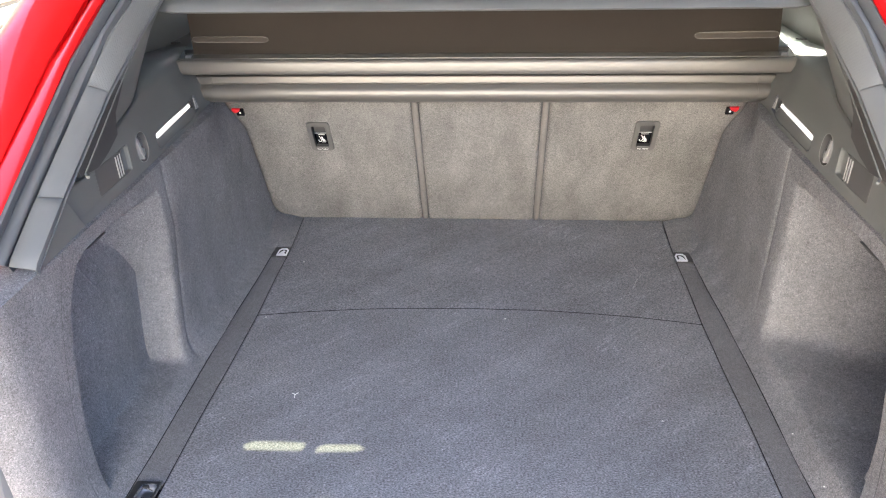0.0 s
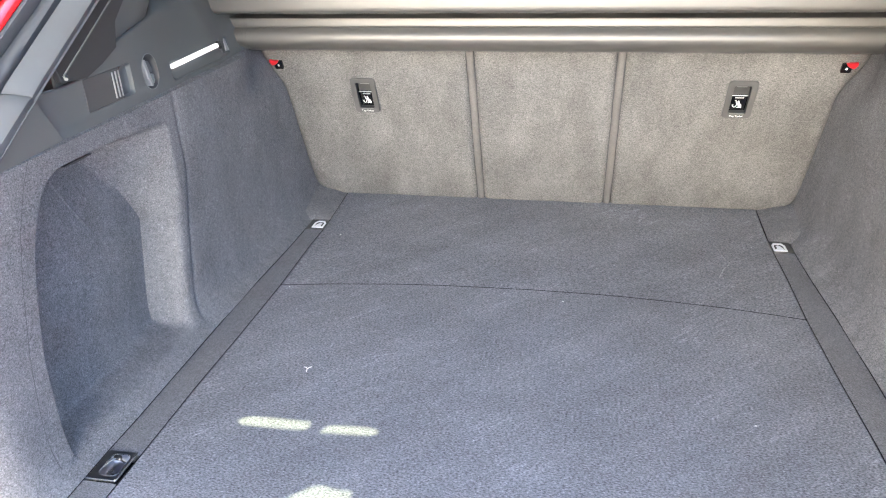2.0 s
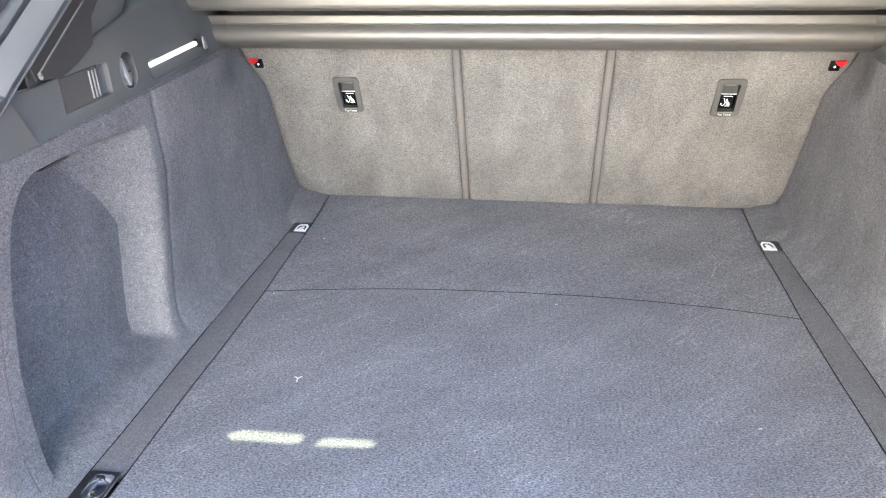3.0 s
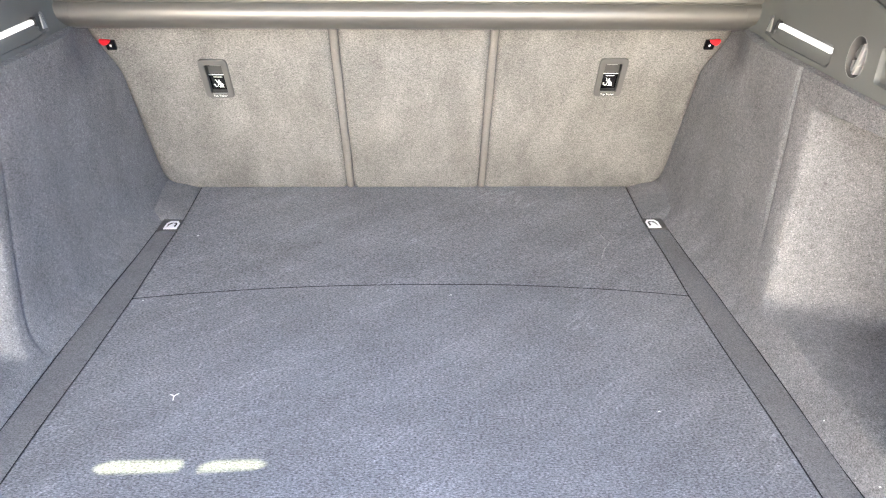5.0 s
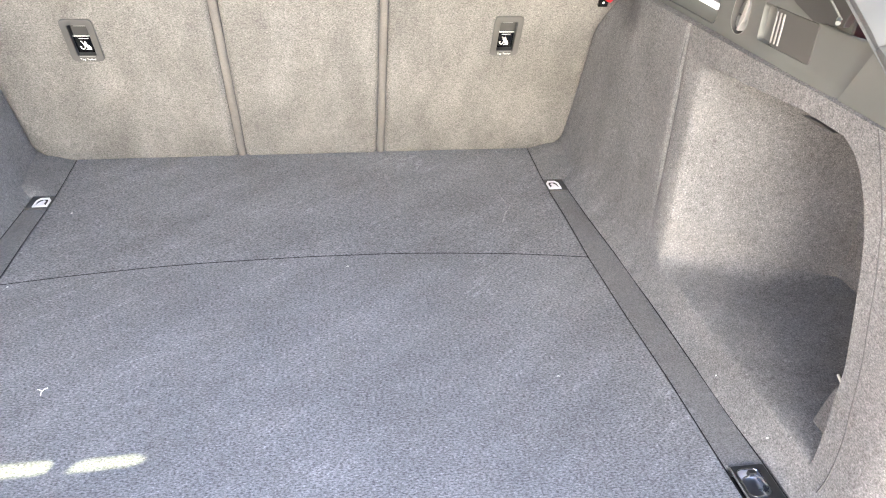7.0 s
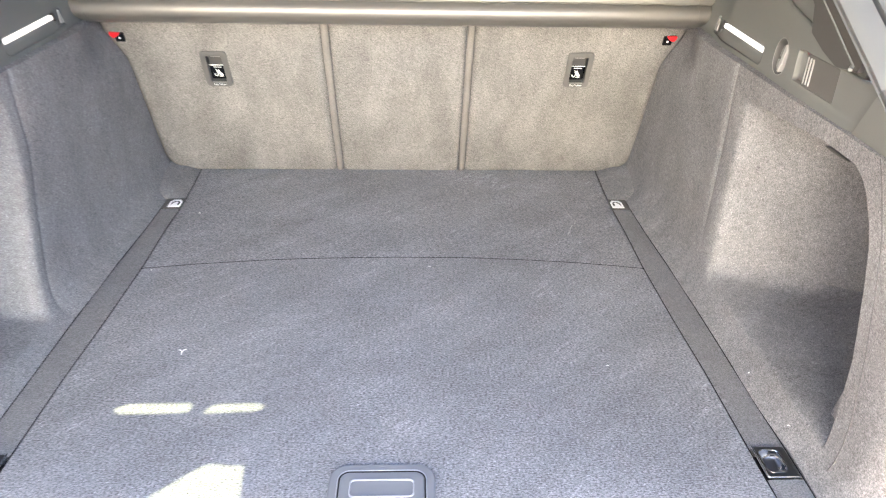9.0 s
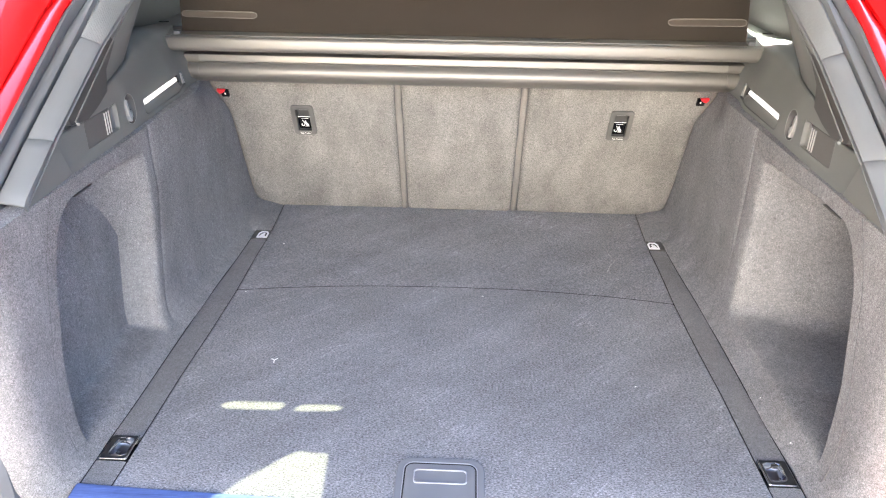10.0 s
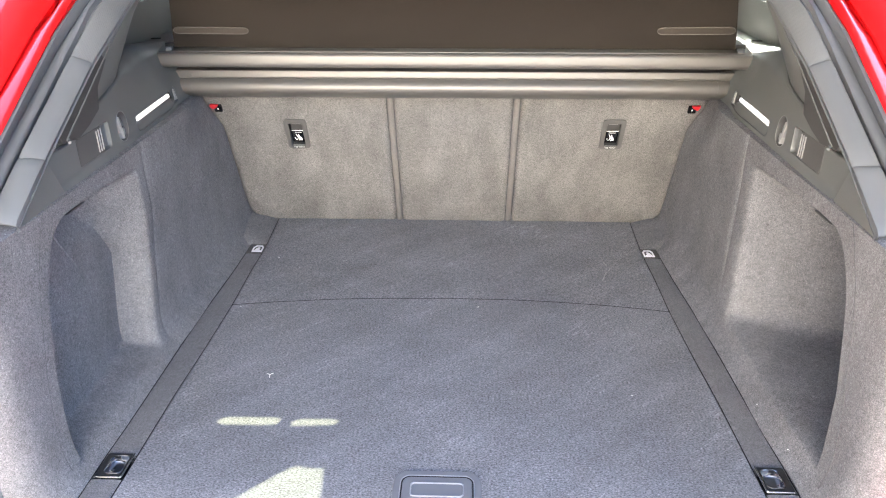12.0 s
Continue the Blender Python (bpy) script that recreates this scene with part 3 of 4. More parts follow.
def pillar(s):
    pil = thing("pillar_trim", "grey plastic tailgate pillar trim in three pieces", "pillar trim", "structure")
    for name, v0, v1, mat in (("lower_cover", 0.0, 0.99, TRIM_PILLAR), ("middle_cover", 1.0, 1.993, TRIM_PILLAR), ("upper_cover", 2.0, 4.0, TRIM_DOTS)):
        rows = []
        for j in range(13):
            v = v0 + (v1 - v0) * j / 12
            a, b = along(P_IN, v), along(P_OUT, v)
            d = (along(P_IN, min(v + 0.05, 4)) - along(P_IN, max(v - 0.05, 0))).normalized()
            n = d.cross(b - a).normalized()
            if n.y > 0:
                n = -n
            end = min(j, 12 - j)
            lift = 0.003 if end else 0.0
            row = []
            for f, h in ((0.12, -0.013), (0.0, -0.011), (-0.01, -0.0035), (0.03, 0.0008), (0.12, 0.002), (0.5, 0.003), (0.88, 0.002), (0.97, 0.0008), (1.0, -0.0035), (1.02, -0.015), (1.05, -0.055)):
                row.append(mirrored(a + (b - a) * f + n * (h + lift), s))
            rows.append(row)
        part(name, grid(rows), mat, pil, angle=38)
    rows = []
    for j in range(9):
        v = j / 8
        a, low = along(P_IN, v * 0.99), Vector((0.5555, 0.225, 0.3915)).lerp(Vector((0.5600, 0.361, 0.392)), v)
        rows.append([mirrored(a.lerp(low, f), s) for f in (0.04, 0.2, 0.4, 0.6, 0.8, 1.0)])
    part("cover_side", grid(rows), TRIM, pil)
    # dark guide channel with its bright edge
    track = [(0.543, 0.3675, 0.4705), (0.537, 0.50, 0.553), (0.530, 0.60, 0.614), (0.512, 0.74, 0.685), (0.490, 0.95, 0.77)]
    rail = [Vector(mirrored(p, s)) for p in track]
    part("guide_rail", tube(rail, 0.0011), TRIM, pil, "thin rail for the cover")
    part("rail_end", tube([rail[0] + Vector((0, 0.004, 0)), rail[0] + Vector((-s * 0.006, -0.004, -0.002))], 0.0024), TRIM, pil)
    def inner(y, f):
        top = panel_top(y)
        e, xe = lerp([(p[1], p[2]) for p in P_IN], y), lerp([(p[1], p[0]) for p in P_IN], y)
        low = Vector((panel_x(y, top - shoulder(y)) + shoulder(y) + 0.030 * ledge(y) + 0.004, y, top - 0.003))
        high = Vector((xe + 0.006 + 0.030 * (1 - smooth01((y - 0.50) / 0.12)), y + 0.010, max(e - 0.008, top + 0.002)))
        foot = low + Vector((-0.012, 0.004, 0.085)) * ledge(y)
        if y < 0.64:
            return mirrored(low.lerp(high, f), s)
        return mirrored(low.lerp(foot, f / 0.4) if f < 0.4 else foot.lerp(high, (f - 0.4) / 0.6), s)

    def span(y0, y1, f0, f1, n=8, m=6):
        return grid([[inner(y0 + (y1 - y0) * j / n, f0 + (f1 - f0) * k / m) for k in range(m + 1)] for j in range(n + 1)], thick=(s * 0.003, 0, 0))

    part("quarter_trim", span(0.385, 0.800, 0, 1, 20), TRIM, pil, "smooth grey trim behind the pillar")
    part("post_trim", span(1.250, 1.360, 0, 1, 5), TRIM, pil)
    part("window_ledge", span(0.800, 1.250, 0, 0.40, 10, 5), TRIM, pil)
    part("window_header", span(0.800, 1.250, 0.85, 1, 10, 2), TRIM, pil)
    part("quarter_pane", span(0.800, 1.250, 0.40, 0.85, 8, 4), GLASS_DARK, pil, "greenish tinted quarter window").visible_shadow = False
    rows = [[mirrored((0.565 + 0.130 * k / 4, 0.990 + 0.35 * j / 6, 0.504 + 0.002 * (k == 4)), s) for k in range(5)] for j in range(7)]
    part("parcel_ledge", grid(rows, thick=(0, 0, -0.01)), TRIM, pil)
    part("belt_slot", prism([mirrored((0.656 + 0.034 * f, 1.023 + w, 0.5045), s) for f, w in ((0, 0), (0.3, -0.006), (0.7, -0.007), (1, -0.002), (0.7, 0.003), (0.3, 0.003))], (0, 0, 0.0025)), DARK, pil, "narrow dark slot in the ledge", smooth=False)
    part("side_backing", prism([mirrored((0.700, y, z), s) for y, z in ((0.40, 0.30), (1.36, 0.30), (1.36, 0.56), (0.78, 0.56), (0.40, 0.44))], (s * 0.004, 0, 0)), TRIM, pil, smooth=False)
    part("pillar_backing", prism([mirrored((0.594, y, z), s) for y, z in ((0.29, 0.35), (0.62, 0.35), (0.62, 0.52), (0.42, 0.425), (0.33, 0.37))], (s * 0.004, 0, 0)), TRIM_PILLAR, pil, smooth=False)
    part("lower_seal", tube([mirrored(p, s) for p in ((0.622, 0.190, 0.395), (0.618, 0.145, 0.27), (0.612, 0.110, 0.13), (0.604, 0.098, 0.0), (0.596, 0.093, -0.06))], 0.022, 10), RUBBER, pil)
    core = []
    for j in range(25):
        a, b = along(P_IN, 4 * j / 24), along(P_OUT, 4 * j / 24)
        core.append([mirrored(a.lerp(b, f) + Vector((0, 0.004, -0.003)), s) for f in (-0.02, 0.5, 1.02)])
    part("pillar_core", grid(core), TRIM_PILLAR, pil)
    blade = [(0.385, 0.459), (0.433, 0.4535), (0.47, 0.4635), (0.509, 0.479), (0.519, 0.512), (0.56, 0.545), (0.66, 0.612), (0.655, 0.650), (0.50, 0.568), (0.375, 0.486)]
    part("blade", prism([mirrored((0.5600, y, z), s) for y, z in blade], (s * 0.008, 0, 0)), BLADE, pil, bevel=0.001)


RED_EDGE = [(0.594, 0.190, 0.430), (0.586, 0.290, 0.497), (0.577, 0.465, 0.608), (0.573, 0.515, 0.636), (0.548, 0.90, 0.83)]


def seal_and_body(s):
    seal = thing("weather_seal", "grey rubber seal along the tailgate opening", "door seal", "structure")
    rows, body = [], []
    for j in range(33):
        v = 4 * j / 32
        a, b = along(P_OUT, v), along(RED_EDGE, v)
        d = (along(RED_EDGE, min(v + 0.05, 4)) - along(RED_EDGE, max(v - 0.05, 0))).normalized()
        n = d.cross(b - a).normalized()
        if n.y > 0:
            n = -n
        row = []
        for f, h in ((-0.60, -0.010), (-0.25, -0.005), (-0.05, -0.003), (0.08, -0.001), (0.22, 0.004), (0.36, 0.003), (0.46, -0.003), (0.50, -0.008), (0.56, -0.006), (0.75, -0.001), (0.93, 0.001), (1.02, -0.003), (1.05, -0.012)):
            row.append(mirrored(a + (b - a) * f + n * h, s))
        rows.append(row)
        o = Vector((1, -0.1, 0)).normalized()
        q = []
        for w, h in ((-0.004, -0.012), (0.0, -0.004), (0.005, 0.003), (0.012, 0.006), (0.019, 0.004), (0.0235, -0.004), (0.026, -0.014), (0.029, -0.014), (0.032, -0.003), (0.038, 0.001), (0.07, 0.005), (0.105, 0.006), (0.125, 0.002), (0.137, -0.012), (0.145, -0.035), (0.148, -0.06)):
            q.append(mirrored(b + o * w + n * h, s))
        body.append(q)
    part("seal_strip", grid(rows), RUBBER, seal, angle=60)
    return body


for s in (-1, 1):
    pillar(s)
    body = seal_and_body(s)
    panel = thing("quarter_panel", "glossy red painted rear body side of the car", "car body", "structure")
    part("red_skin", grid(body, thick=(s * 0.002, 0.004, -0.004)), PAINT, panel, angle=50)

# ---- rear seat backs ----
LEAN_K = 0.44


def seat_at(x, z, h=0.0):
    """A place on the seat backs' rear face; h stands off towards the tailgate."""
    n = Vector((0, -1, -LEAN_K)).normalized()
    return Vector((x, 1.186 - LEAN_K * z, z)) + n * h


rear_seat = thing("rear_seat", "folding rear seat back clad in light grey velour", "car seat")


def seat_back(name, x0, x1, r0, r1):
    """One section, cushioned, with rounded lower corners r0 and r1."""
    rows = []
    nz = 40
    for j in range(nz + 1):
        z = -0.006 + 0.53 * (j / nz) ** 1.3
        a, b = x0, x1
        if z < r0:
            a += r0 - math.sqrt(max(0, r0 * r0 - (r0 - z) ** 2))
        if z < r1:
            b -= r1 - math.sqrt(max(0, r1 * r1 - (r1 - z) ** 2))
        flare = 0.03 * smooth01((z - 0.28) / 0.10)
        a, b = a - (flare if r0 > 0.01 else 0), b + (flare if r1 > 0.01 else 0)
        row = []
        for i in range(29):
            f = i / 28
            f = smooth01(f) * 0.35 + f * 0.65
            x = a + (b - a) * f
            e = min(x - a, b - x, max(z + 0.006, 0) * 0.8 + 0.001)
            h = 0.004 - 0.006 * max(0, 1 - e / 0.010) ** 2 + 0.0015 * noise.noise((x * 9, z * 9, 1.5))
            row.append(seat_at(x, z, h))
        rows.append(row)
    return part(name, grid(rows, thick=(0, 0.09, 0.0)), CARPET_SEAT, rear_seat, angle=60)


narrow_back = seat_back("backrest", -0.553, -0.1535, 0.045, 0.003)
seat_back("backrest", -0.137, 0.1405, 0.003, 0.003)
wide_back = seat_back("backrest", 0.1565, 0.556, 0.003, 0.045)
PIPING = carpet("piping", (0.156, 0.146, 0.137), grain=900, patch=0.08, fleck=0.2)
for x, s in ((-0.1455, -1), (0.1488, 1)):
    strip = []
    for k in range(13):
        z = -0.002 + 0.5 * k / 12
        strip.append([seat_at(x + 0.0076 * math.cos(math.pi * i / 8), z, -0.004 + 0.0078 * math.sin(math.pi * i / 8) ** 0.45) for i in range(9)])
    part("joint_strip", grid(strip, thick=(0, 0.012, 0)), PIPING, rear_seat, "rolled fabric strip along the joint", angle=60)
    part("joint_gap", tube([seat_at(x - s * 0.0085, 0.001 + 0.5 * k / 10, -0.0012) for k in range(11)], 0.0009), SEAM, rear_seat)
    part("joint_seam", tube([seat_at(x + s * 0.0080, 0.001 + 0.5 * k / 10, -0.0004) for k in range(11)], 0.0006, 5), SEAM, rear_seat)


def tether(x0, z0, back):
    """Top tether anchor: grey frame round a deep slot with a sprung flap, a printed sign below it."""
    def at(u, v, h):
        return seat_at(x0 + u, z0 + v, 0.005 + h)

    hole = rounded(0.0320, 0.0600, 0.003)
    nrm = Vector((0, -1, -LEAN_K)).normalized()
    cut_out(back, [prism([at(u * 1.08, v * 1.05, 0.010) for u, v in hole], -nrm * 0.030)], 60)
    t = part("tether_anchor", ringed(rounded(0.0545, 0.0815, 0.008), hole, 0.004, at), FRAME, rear_seat, "grey framed tether anchor with black flap", bevel=0.001)
    part("slot", bowl(at, rounded(0.0326, 0.0606, 0.003), ((1.0, 0.0015), (0.99, -0.006), (0.985, -0.0145))), DARK, t, "deep black slot")
    part("sign_plate", prism([at(u, v - 0.0135, -0.0100) for u, v in rounded(0.0318, 0.0325, 0.001)], nrm * 0.0030), GLOSS, t, "black plate with a white seat sign")
    part("flap", prism([at(u + 0.0005, v + 0.0125, -0.0110) for u, v in rounded(0.0300, 0.0180, 0.001)], nrm * 0.0025), BLADE, t, "dark brown sprung flap", bevel=0.0006)

    def sign(pts, name="print"):
        part(name, prism([at(u, v, -0.0070) for u, v in pts], nrm * 0.0005), WHITE, t, smooth=False)

    def bar(u0, u1, v, w=0.0014):
        sign([(u0, v - w / 2), (u1, v - w / 2), (u1, v + w / 2), (u0, v + w / 2)], "bar")

    bar(-0.0158, 0.0158, 0.0030, 0.0016)
    bar(-0.0075, 0.0090, -0.0020, 0.0010)
    part("bar", prism([at(u + 0.0005, v + 0.0212, -0.0085) for u, v in rounded(0.0200, 0.0012, 0.0004, 2)], nrm * 0.0006), RIM_GREY, t)
    part("bar", prism([at(u, v - 0.0302, 0.0036) for u, v in rounded(0.0270, 0.0011, 0.0004, 2)], nrm * 0.0006), RIM_GREY, t)
    # a child seat with a strap that loops round behind it
    sign([(0.72 * u, v - 0.0065) for u, v in ((-0.0015, -0.0030), (0.0015, -0.0010), (0.0040, -0.0045), (0.0048, -0.0080), (0.0075, -0.0085), (0.0105, -0.0125), (0.0110, -0.0155), (0.0020, -0.0150), (-0.0005, -0.0085))])
    sign([(-0.0010, -0.0230), (0.0080, -0.0230), (0.0080, -0.0242), (-0.0010, -0.0242)])
    loop = [(-0.0055 + 0.0040 * math.cos(a) * (0.6 if math.sin(a) > 0 else 1.0), -0.0150 + 0.0078 * math.sin(a)) for a in [-2.6 + 4.4 * k / 12 for k in range(13)]]
    part("print", tube([at(u, v, -0.0066) for u, v in loop], 0.0008, 5), WHITE, t)
    sign([(-0.0105, -0.0175), (-0.0070, -0.0175), (-0.0088, -0.0220)])
    txt = bpy.data.curves.new("lettering", "FONT")
    txt.body, txt.size, txt.extrude, txt.align_x = "Top Tether", 0.0056, 0.0002, "CENTER"
    ob = new("lettering", txt)
    tagged(ob, "white lettering")
    txt.materials.append(WHITE)
    upv = Vector((0, -LEAN_K, 1)).normalized()
    m = Matrix((Vector((1, 0, 0)), upv, nrm)).transposed().to_4x4()
    m.translation = at(0.0, -0.0370, 0.0045)
    ob.matrix_world = m
    ob.parent = t


tether(-0.376, 0.279, narrow_back)
tether(0.380, 0.284, wide_back)
for s in (-1, 1):
    def at(u, v, h):
        return seat_at(s * 0.553 + u, (0.3565 if s > 0 else 0.352) + v, 0.004 + h)
    tab = part("release_tab", prism([at(u - s * 0.0040, v - 0.0030, 0) for u, v in rounded(0.0180, 0.0175, 0.002)], (0, -0.004, -0.002)), GLOSS, rear_seat, "red and black seat release tab")
    part("red_flag", prism([at(s * u, v, 0.004) for u, v in ((-0.0085, 0.0085), (0.0115, 0.0100), (0.0115, 0.0045), (0.0070, -0.0015), (0.0000, 0.0005), (-0.0050, 0.0040))], (0, -0.006, -0.002)), RED_TAB, tab, "bright red tab", bevel=0.001)
    part("pin", prism([at(u - s * 0.0040, v - 0.0040, 0.004) for u, v in rounded(0.0038, 0.0048, 0.0018, 2)], (0, -0.001, 0)), WHITE, tab)

# ---- cargo cover: cassette, roller, raised fabric and end flap ----
cover = thing("cargo_cover", "retractable cargo cover with its flap raised", "cargo cover")


def sweep_x(profile, x0, x1, steps=2):
    rows = [[(x0 + (x1 - x0) * j / steps, y, z) for y, z in profile] for j in range(steps + 1)]
    bm = grid(rows, close=True)
    bm.verts.ensure_lookup_table()
    n = len(profile)
    bm.faces.new([bm.verts[i] for i in range(n)])
    bm.faces.new([bm.verts[steps * n + i] for i in range(n)])
    return bm


UPPER = [(1.00, 0.5135), (0.935, 0.5065), (0.9045, 0.4995), (0.9035, 0.4965), (0.9005, 0.4965), (0.8995, 0.4982), (0.8960, 0.4974), (0.8930, 0.4957), (0.8912, 0.4927), (0.8905, 0.488), (0.8900, 0.478), (0.8905, 0.4735), (0.8925, 0.4705), (0.897, 0.4678), (0.905, 0.466), (0.95, 0.4635), (1.00, 0.463)]
LOWER = [(1.02, 0.4540), (0.944, 0.4530), (0.9405, 0.4520), (0.9395, 0.4500), (0.9395, 0.4385), (0.9435, 0.4345), (0.9400, 0.4330), (0.9350, 0.4310), (0.9300, 0.4260), (0.9275, 0.4190), (0.9278, 0.4135), (0.9297, 0.4090), (0.9325, 0.4060), (0.941, 0.3995), (0.956, 0.3915), (0.975, 0.3860), (1.01, 0.384), (1.03, 0.388)]
part("cassette", sweep_x(UPPER, -0.616, 0.616), HOUSING, cover, "grey cassette housing", angle=40)
part("cassette_groove", sweep_x([(0.9040, 0.4980), (0.9000, 0.4980), (0.9000, 0.4962), (0.9040, 0.4962)], -0.607, 0.607), DARK, cover)
part("roller_tube", sweep_x(LOWER, -0.567, 0.567), HOUSING, cover, "round grey lower tube", angle=40)
for s in (-1, 1):
    part("end_cap", sweep_x([(y + 0.0006, z) for y, z in LOWER], s * 0.5676, s * 0.630), HOUSING, cover, angle=50)
    part("end_block", box(min(s * 0.588, s * 0.602), max(s * 0.588, s * 0.602), 0.906, 0.918, 0.4985, 0.507), RUBBER, cover, "small grey end clip", bevel=0.002)
    part("end_socket", box(min(s * 0.600, s * 0.668), max(s * 0.600, s * 0.668), 0.986, 1.03, 0.40, 0.492), TRIM, cover, bevel=0.002)
    part("end_pin", box(min(s * 0.586, s * 0.608), max(s * 0.586, s * 0.608), 0.922, 0.935, 0.503, 0.513), DARK, cover, bevel=0.002)


def fabric_at(x, v, h=0.0):
    """v from 0 at the cassette to 1 at the flap; x from -1 to 1."""
    y, z, w = 0.928 + (0.742 - 0.928) * v, 0.5005 + (0.6435 - 0.5005) * v, 0.590 + (0.510 - 0.590) * v
    n = Vector((0, -0.141, -0.186)).normalized()
    sag = 0.006 * math.sin(math.pi * v) * (1 - x * x * 0.6)
    return Vector((x * w, y, z + 0.004 * x * v)) + n * (h + sag)


part("fabric", grid([[fabric_at(-1 + i / 16, j / 10) for i in range(33)] for j in range(11)], thick=(0, 0.0012, 0.0012)), COVER, cover, "dark brown-black cover cloth")
for s in (-1, 1):
    pts = []
    for u, v in rounded(0.152, 0.026, 0.0120, 6):
        pts.append(fabric_at((s * 0.4815 + u) / 0.560, 0.380 + v / 0.2334, 0.0012))
    part("stiffener", prism(pts, (0, -0.0012, -0.0012)), STRIP, cover, "flat grey stiffener strip")
    part("stitch_line", tube([p + Vector((0, -0.0012, -0.0014)) for p in pts + pts[:1]], 0.0007, 5), PIPING, cover)
rows = []
for i in range(49):
    f = -1 + i / 24
    x = 0.575 * f
    w = 1.0 - 0.75 * max(0.0, (abs(f) - 0.86) / 0.14) ** 2
    prof = [(0.755, 0.650), (0.742, 0.657), (0.71, 0.656), (0.68, 0.650), (0.662, 0.642), (0.657, 0.638), (0.660, 0.635), (0.69, 0.641), (0.742, 0.645)]
    rows.append([(x, 0.748 + (y - 0.748) * w, 0.648 + (z - 0.648) * w) for y, z in prof])
flap = part("flap", grid(rows, close=True), TRIM_PILLAR, cover, "stiff dark grey end flap", angle=60)
handle_at = lambda u, v, h: Vector((u, 0.688 + v, 0.6540 + 0.16 * v + h))
part("handle_recess", ringed(rounded(0.16, 0.030, 0.008), rounded(0.145, 0.017, 0.006), 0.003, handle_at), TRIM_PILLAR, flap, "moulded grip")

# ---- lashing eyes in the side rails ----
def eye_at(x, y):
    def at(u, v, h):
        return Vector((x + u, y + v, 0.001 + h))
    return at


def rear_eye(s):
    """Sunk chrome dish with a hinged loop, in a dark frame with bright rims."""
    eye = thing("lashing_eye", "chrome folding lashing eye set in the floor rail", "lashing eye", group="lashing eyes")
    w, d = 0.0415, 0.052
    at = eye_at(s * 0.4985, 0.2150)
    hole = rounded(w * 0.66, d * 0.74, 0.008)
    hole = [(u - s * 0.003, v + 0.001) for u, v in hole]
    part("surround", ringed(rounded(w, d, 0.003), hole, 0.003, at), DARK, eye, "dark surround with a bright rim", bevel=0.0008)
    rows = []
    for ring in range(8):
        f = ring / 7
        k, dep = 1 - 0.50 * f * f, 0.0028 - 0.012 * math.sin(f * math.pi / 2)
        rows.append([at((u + s * 0.003) * k - s * 0.003, (v - 0.001) * k + 0.001, dep) for u, v in hole])
    part("bowl", grid(rows + [[at(-s * 0.003, 0.001, -0.0092)] * len(hole)], close=True), BOWL_DARK, eye, "bare metal dish")
    part("dish_rim", tube([at(u, v, 0.0030) for u, v in hole[2:] + hole[:3]], 0.0007, 5), CHROME, eye)
    # the loop lies folded: two arms that meet at the hinge
    part("swing_bar", tube([at(s * 0.0105, -0.004, 0.0015), at(s * 0.0075, 0.006, 0.0030), at(s * 0.001, 0.0140, 0.0036), at(-s * 0.0055, 0.0105, 0.0026), at(-s * 0.0125, 0.0080, 0.0016)], 0.0013), CHROME, eye, "polished steel loop")
    part("hinge", prism([at(s * 0.001 + u, 0.0140 + v, 0.0) for u, v in rounded(0.010, 0.006, 0.002)], (0, 0, 0.0055)), DARK, eye, bevel=0.0008)
    part("rim", tube([at(-w / 2, -d / 2, 0.0032), at(w / 2, -d / 2, 0.0032)], 0.0009), CHROME, eye)
    part("rim", tube([at(-s * w / 2, -d / 2, 0.0032), at(-s * w / 2, d / 2, 0.0032)], 0.0012), CHROME, eye)
    stud = bmesh.new()
    bmesh.ops.create_uvsphere(stud, u_segments=12, v_segments=8, radius=0.0021)
    bmesh.ops.translate(stud, verts=stud.verts, vec=at(-s * (w / 2 - 0.001), -d / 2 + 0.001, 0.0030))
    part("stud", stud, CHROME, eye, "bright round stud")


def front_eye(s):
    """Smaller shallow eye by the seats: the chrome dish's reflections built as pale and black shapes."""
    eye = thing("lashing_eye", "small bright lashing eye set in the floor rail", "lashing eye", group="lashing eyes")
    w, d = 0.0395, 0.048
    at = eye_at(s * 0.4875, 0.985)
    part("surround", prism([at(u, v, -0.004) for u, v in rounded(w, d, 0.003)], (0, 0, 0.0052)), BLADE, eye, "dark flat surround", bevel=0.0008)
    edge = ((-0.0130, -0.0190), (0.0130, -0.0190), (0.0130, 0.0060), (0.0075, 0.0165), (-0.0075, 0.0165), (-0.0130, 0.0060))
    # Black plate and pale wedge stand in for reflections in the dish.
    part("slot", prism([at(u - s * 0.0055, v - 0.001, 0.0006) for u, v in edge], (0, 0, 0.0008)), DARK, eye, "dark reflection in the dish as a black plate")
    part("bright_frame", ringed([(u - s * 0.0055, v - 0.001) for u, v in edge], [(u * 0.70 - s * 0.0055, v * 0.70 - 0.0015) for u, v in edge], 0.0030, at), DISH_GLINT, eye, "metal frame coloured pale for its reflection", bevel=0.0008)
    part("glint_wedge", prism([at(s * u, v, 0.0012) for u, v in ((-0.0150, -0.0150), (0.0030, -0.0150), (-0.0005, -0.0020), (-0.0060, 0.0055), (-0.0110, 0.0020), (-0.0090, -0.0060))], (0, 0, 0.0016)), DISH_GLINT, eye, "bright reflection in the dish as a pale wedge", bevel=0.0006)
    part("rim", tube([at(-w / 2, d / 2, 0.0012), at(w / 2, d / 2, 0.0012)], 0.0008), CHROME, eye)


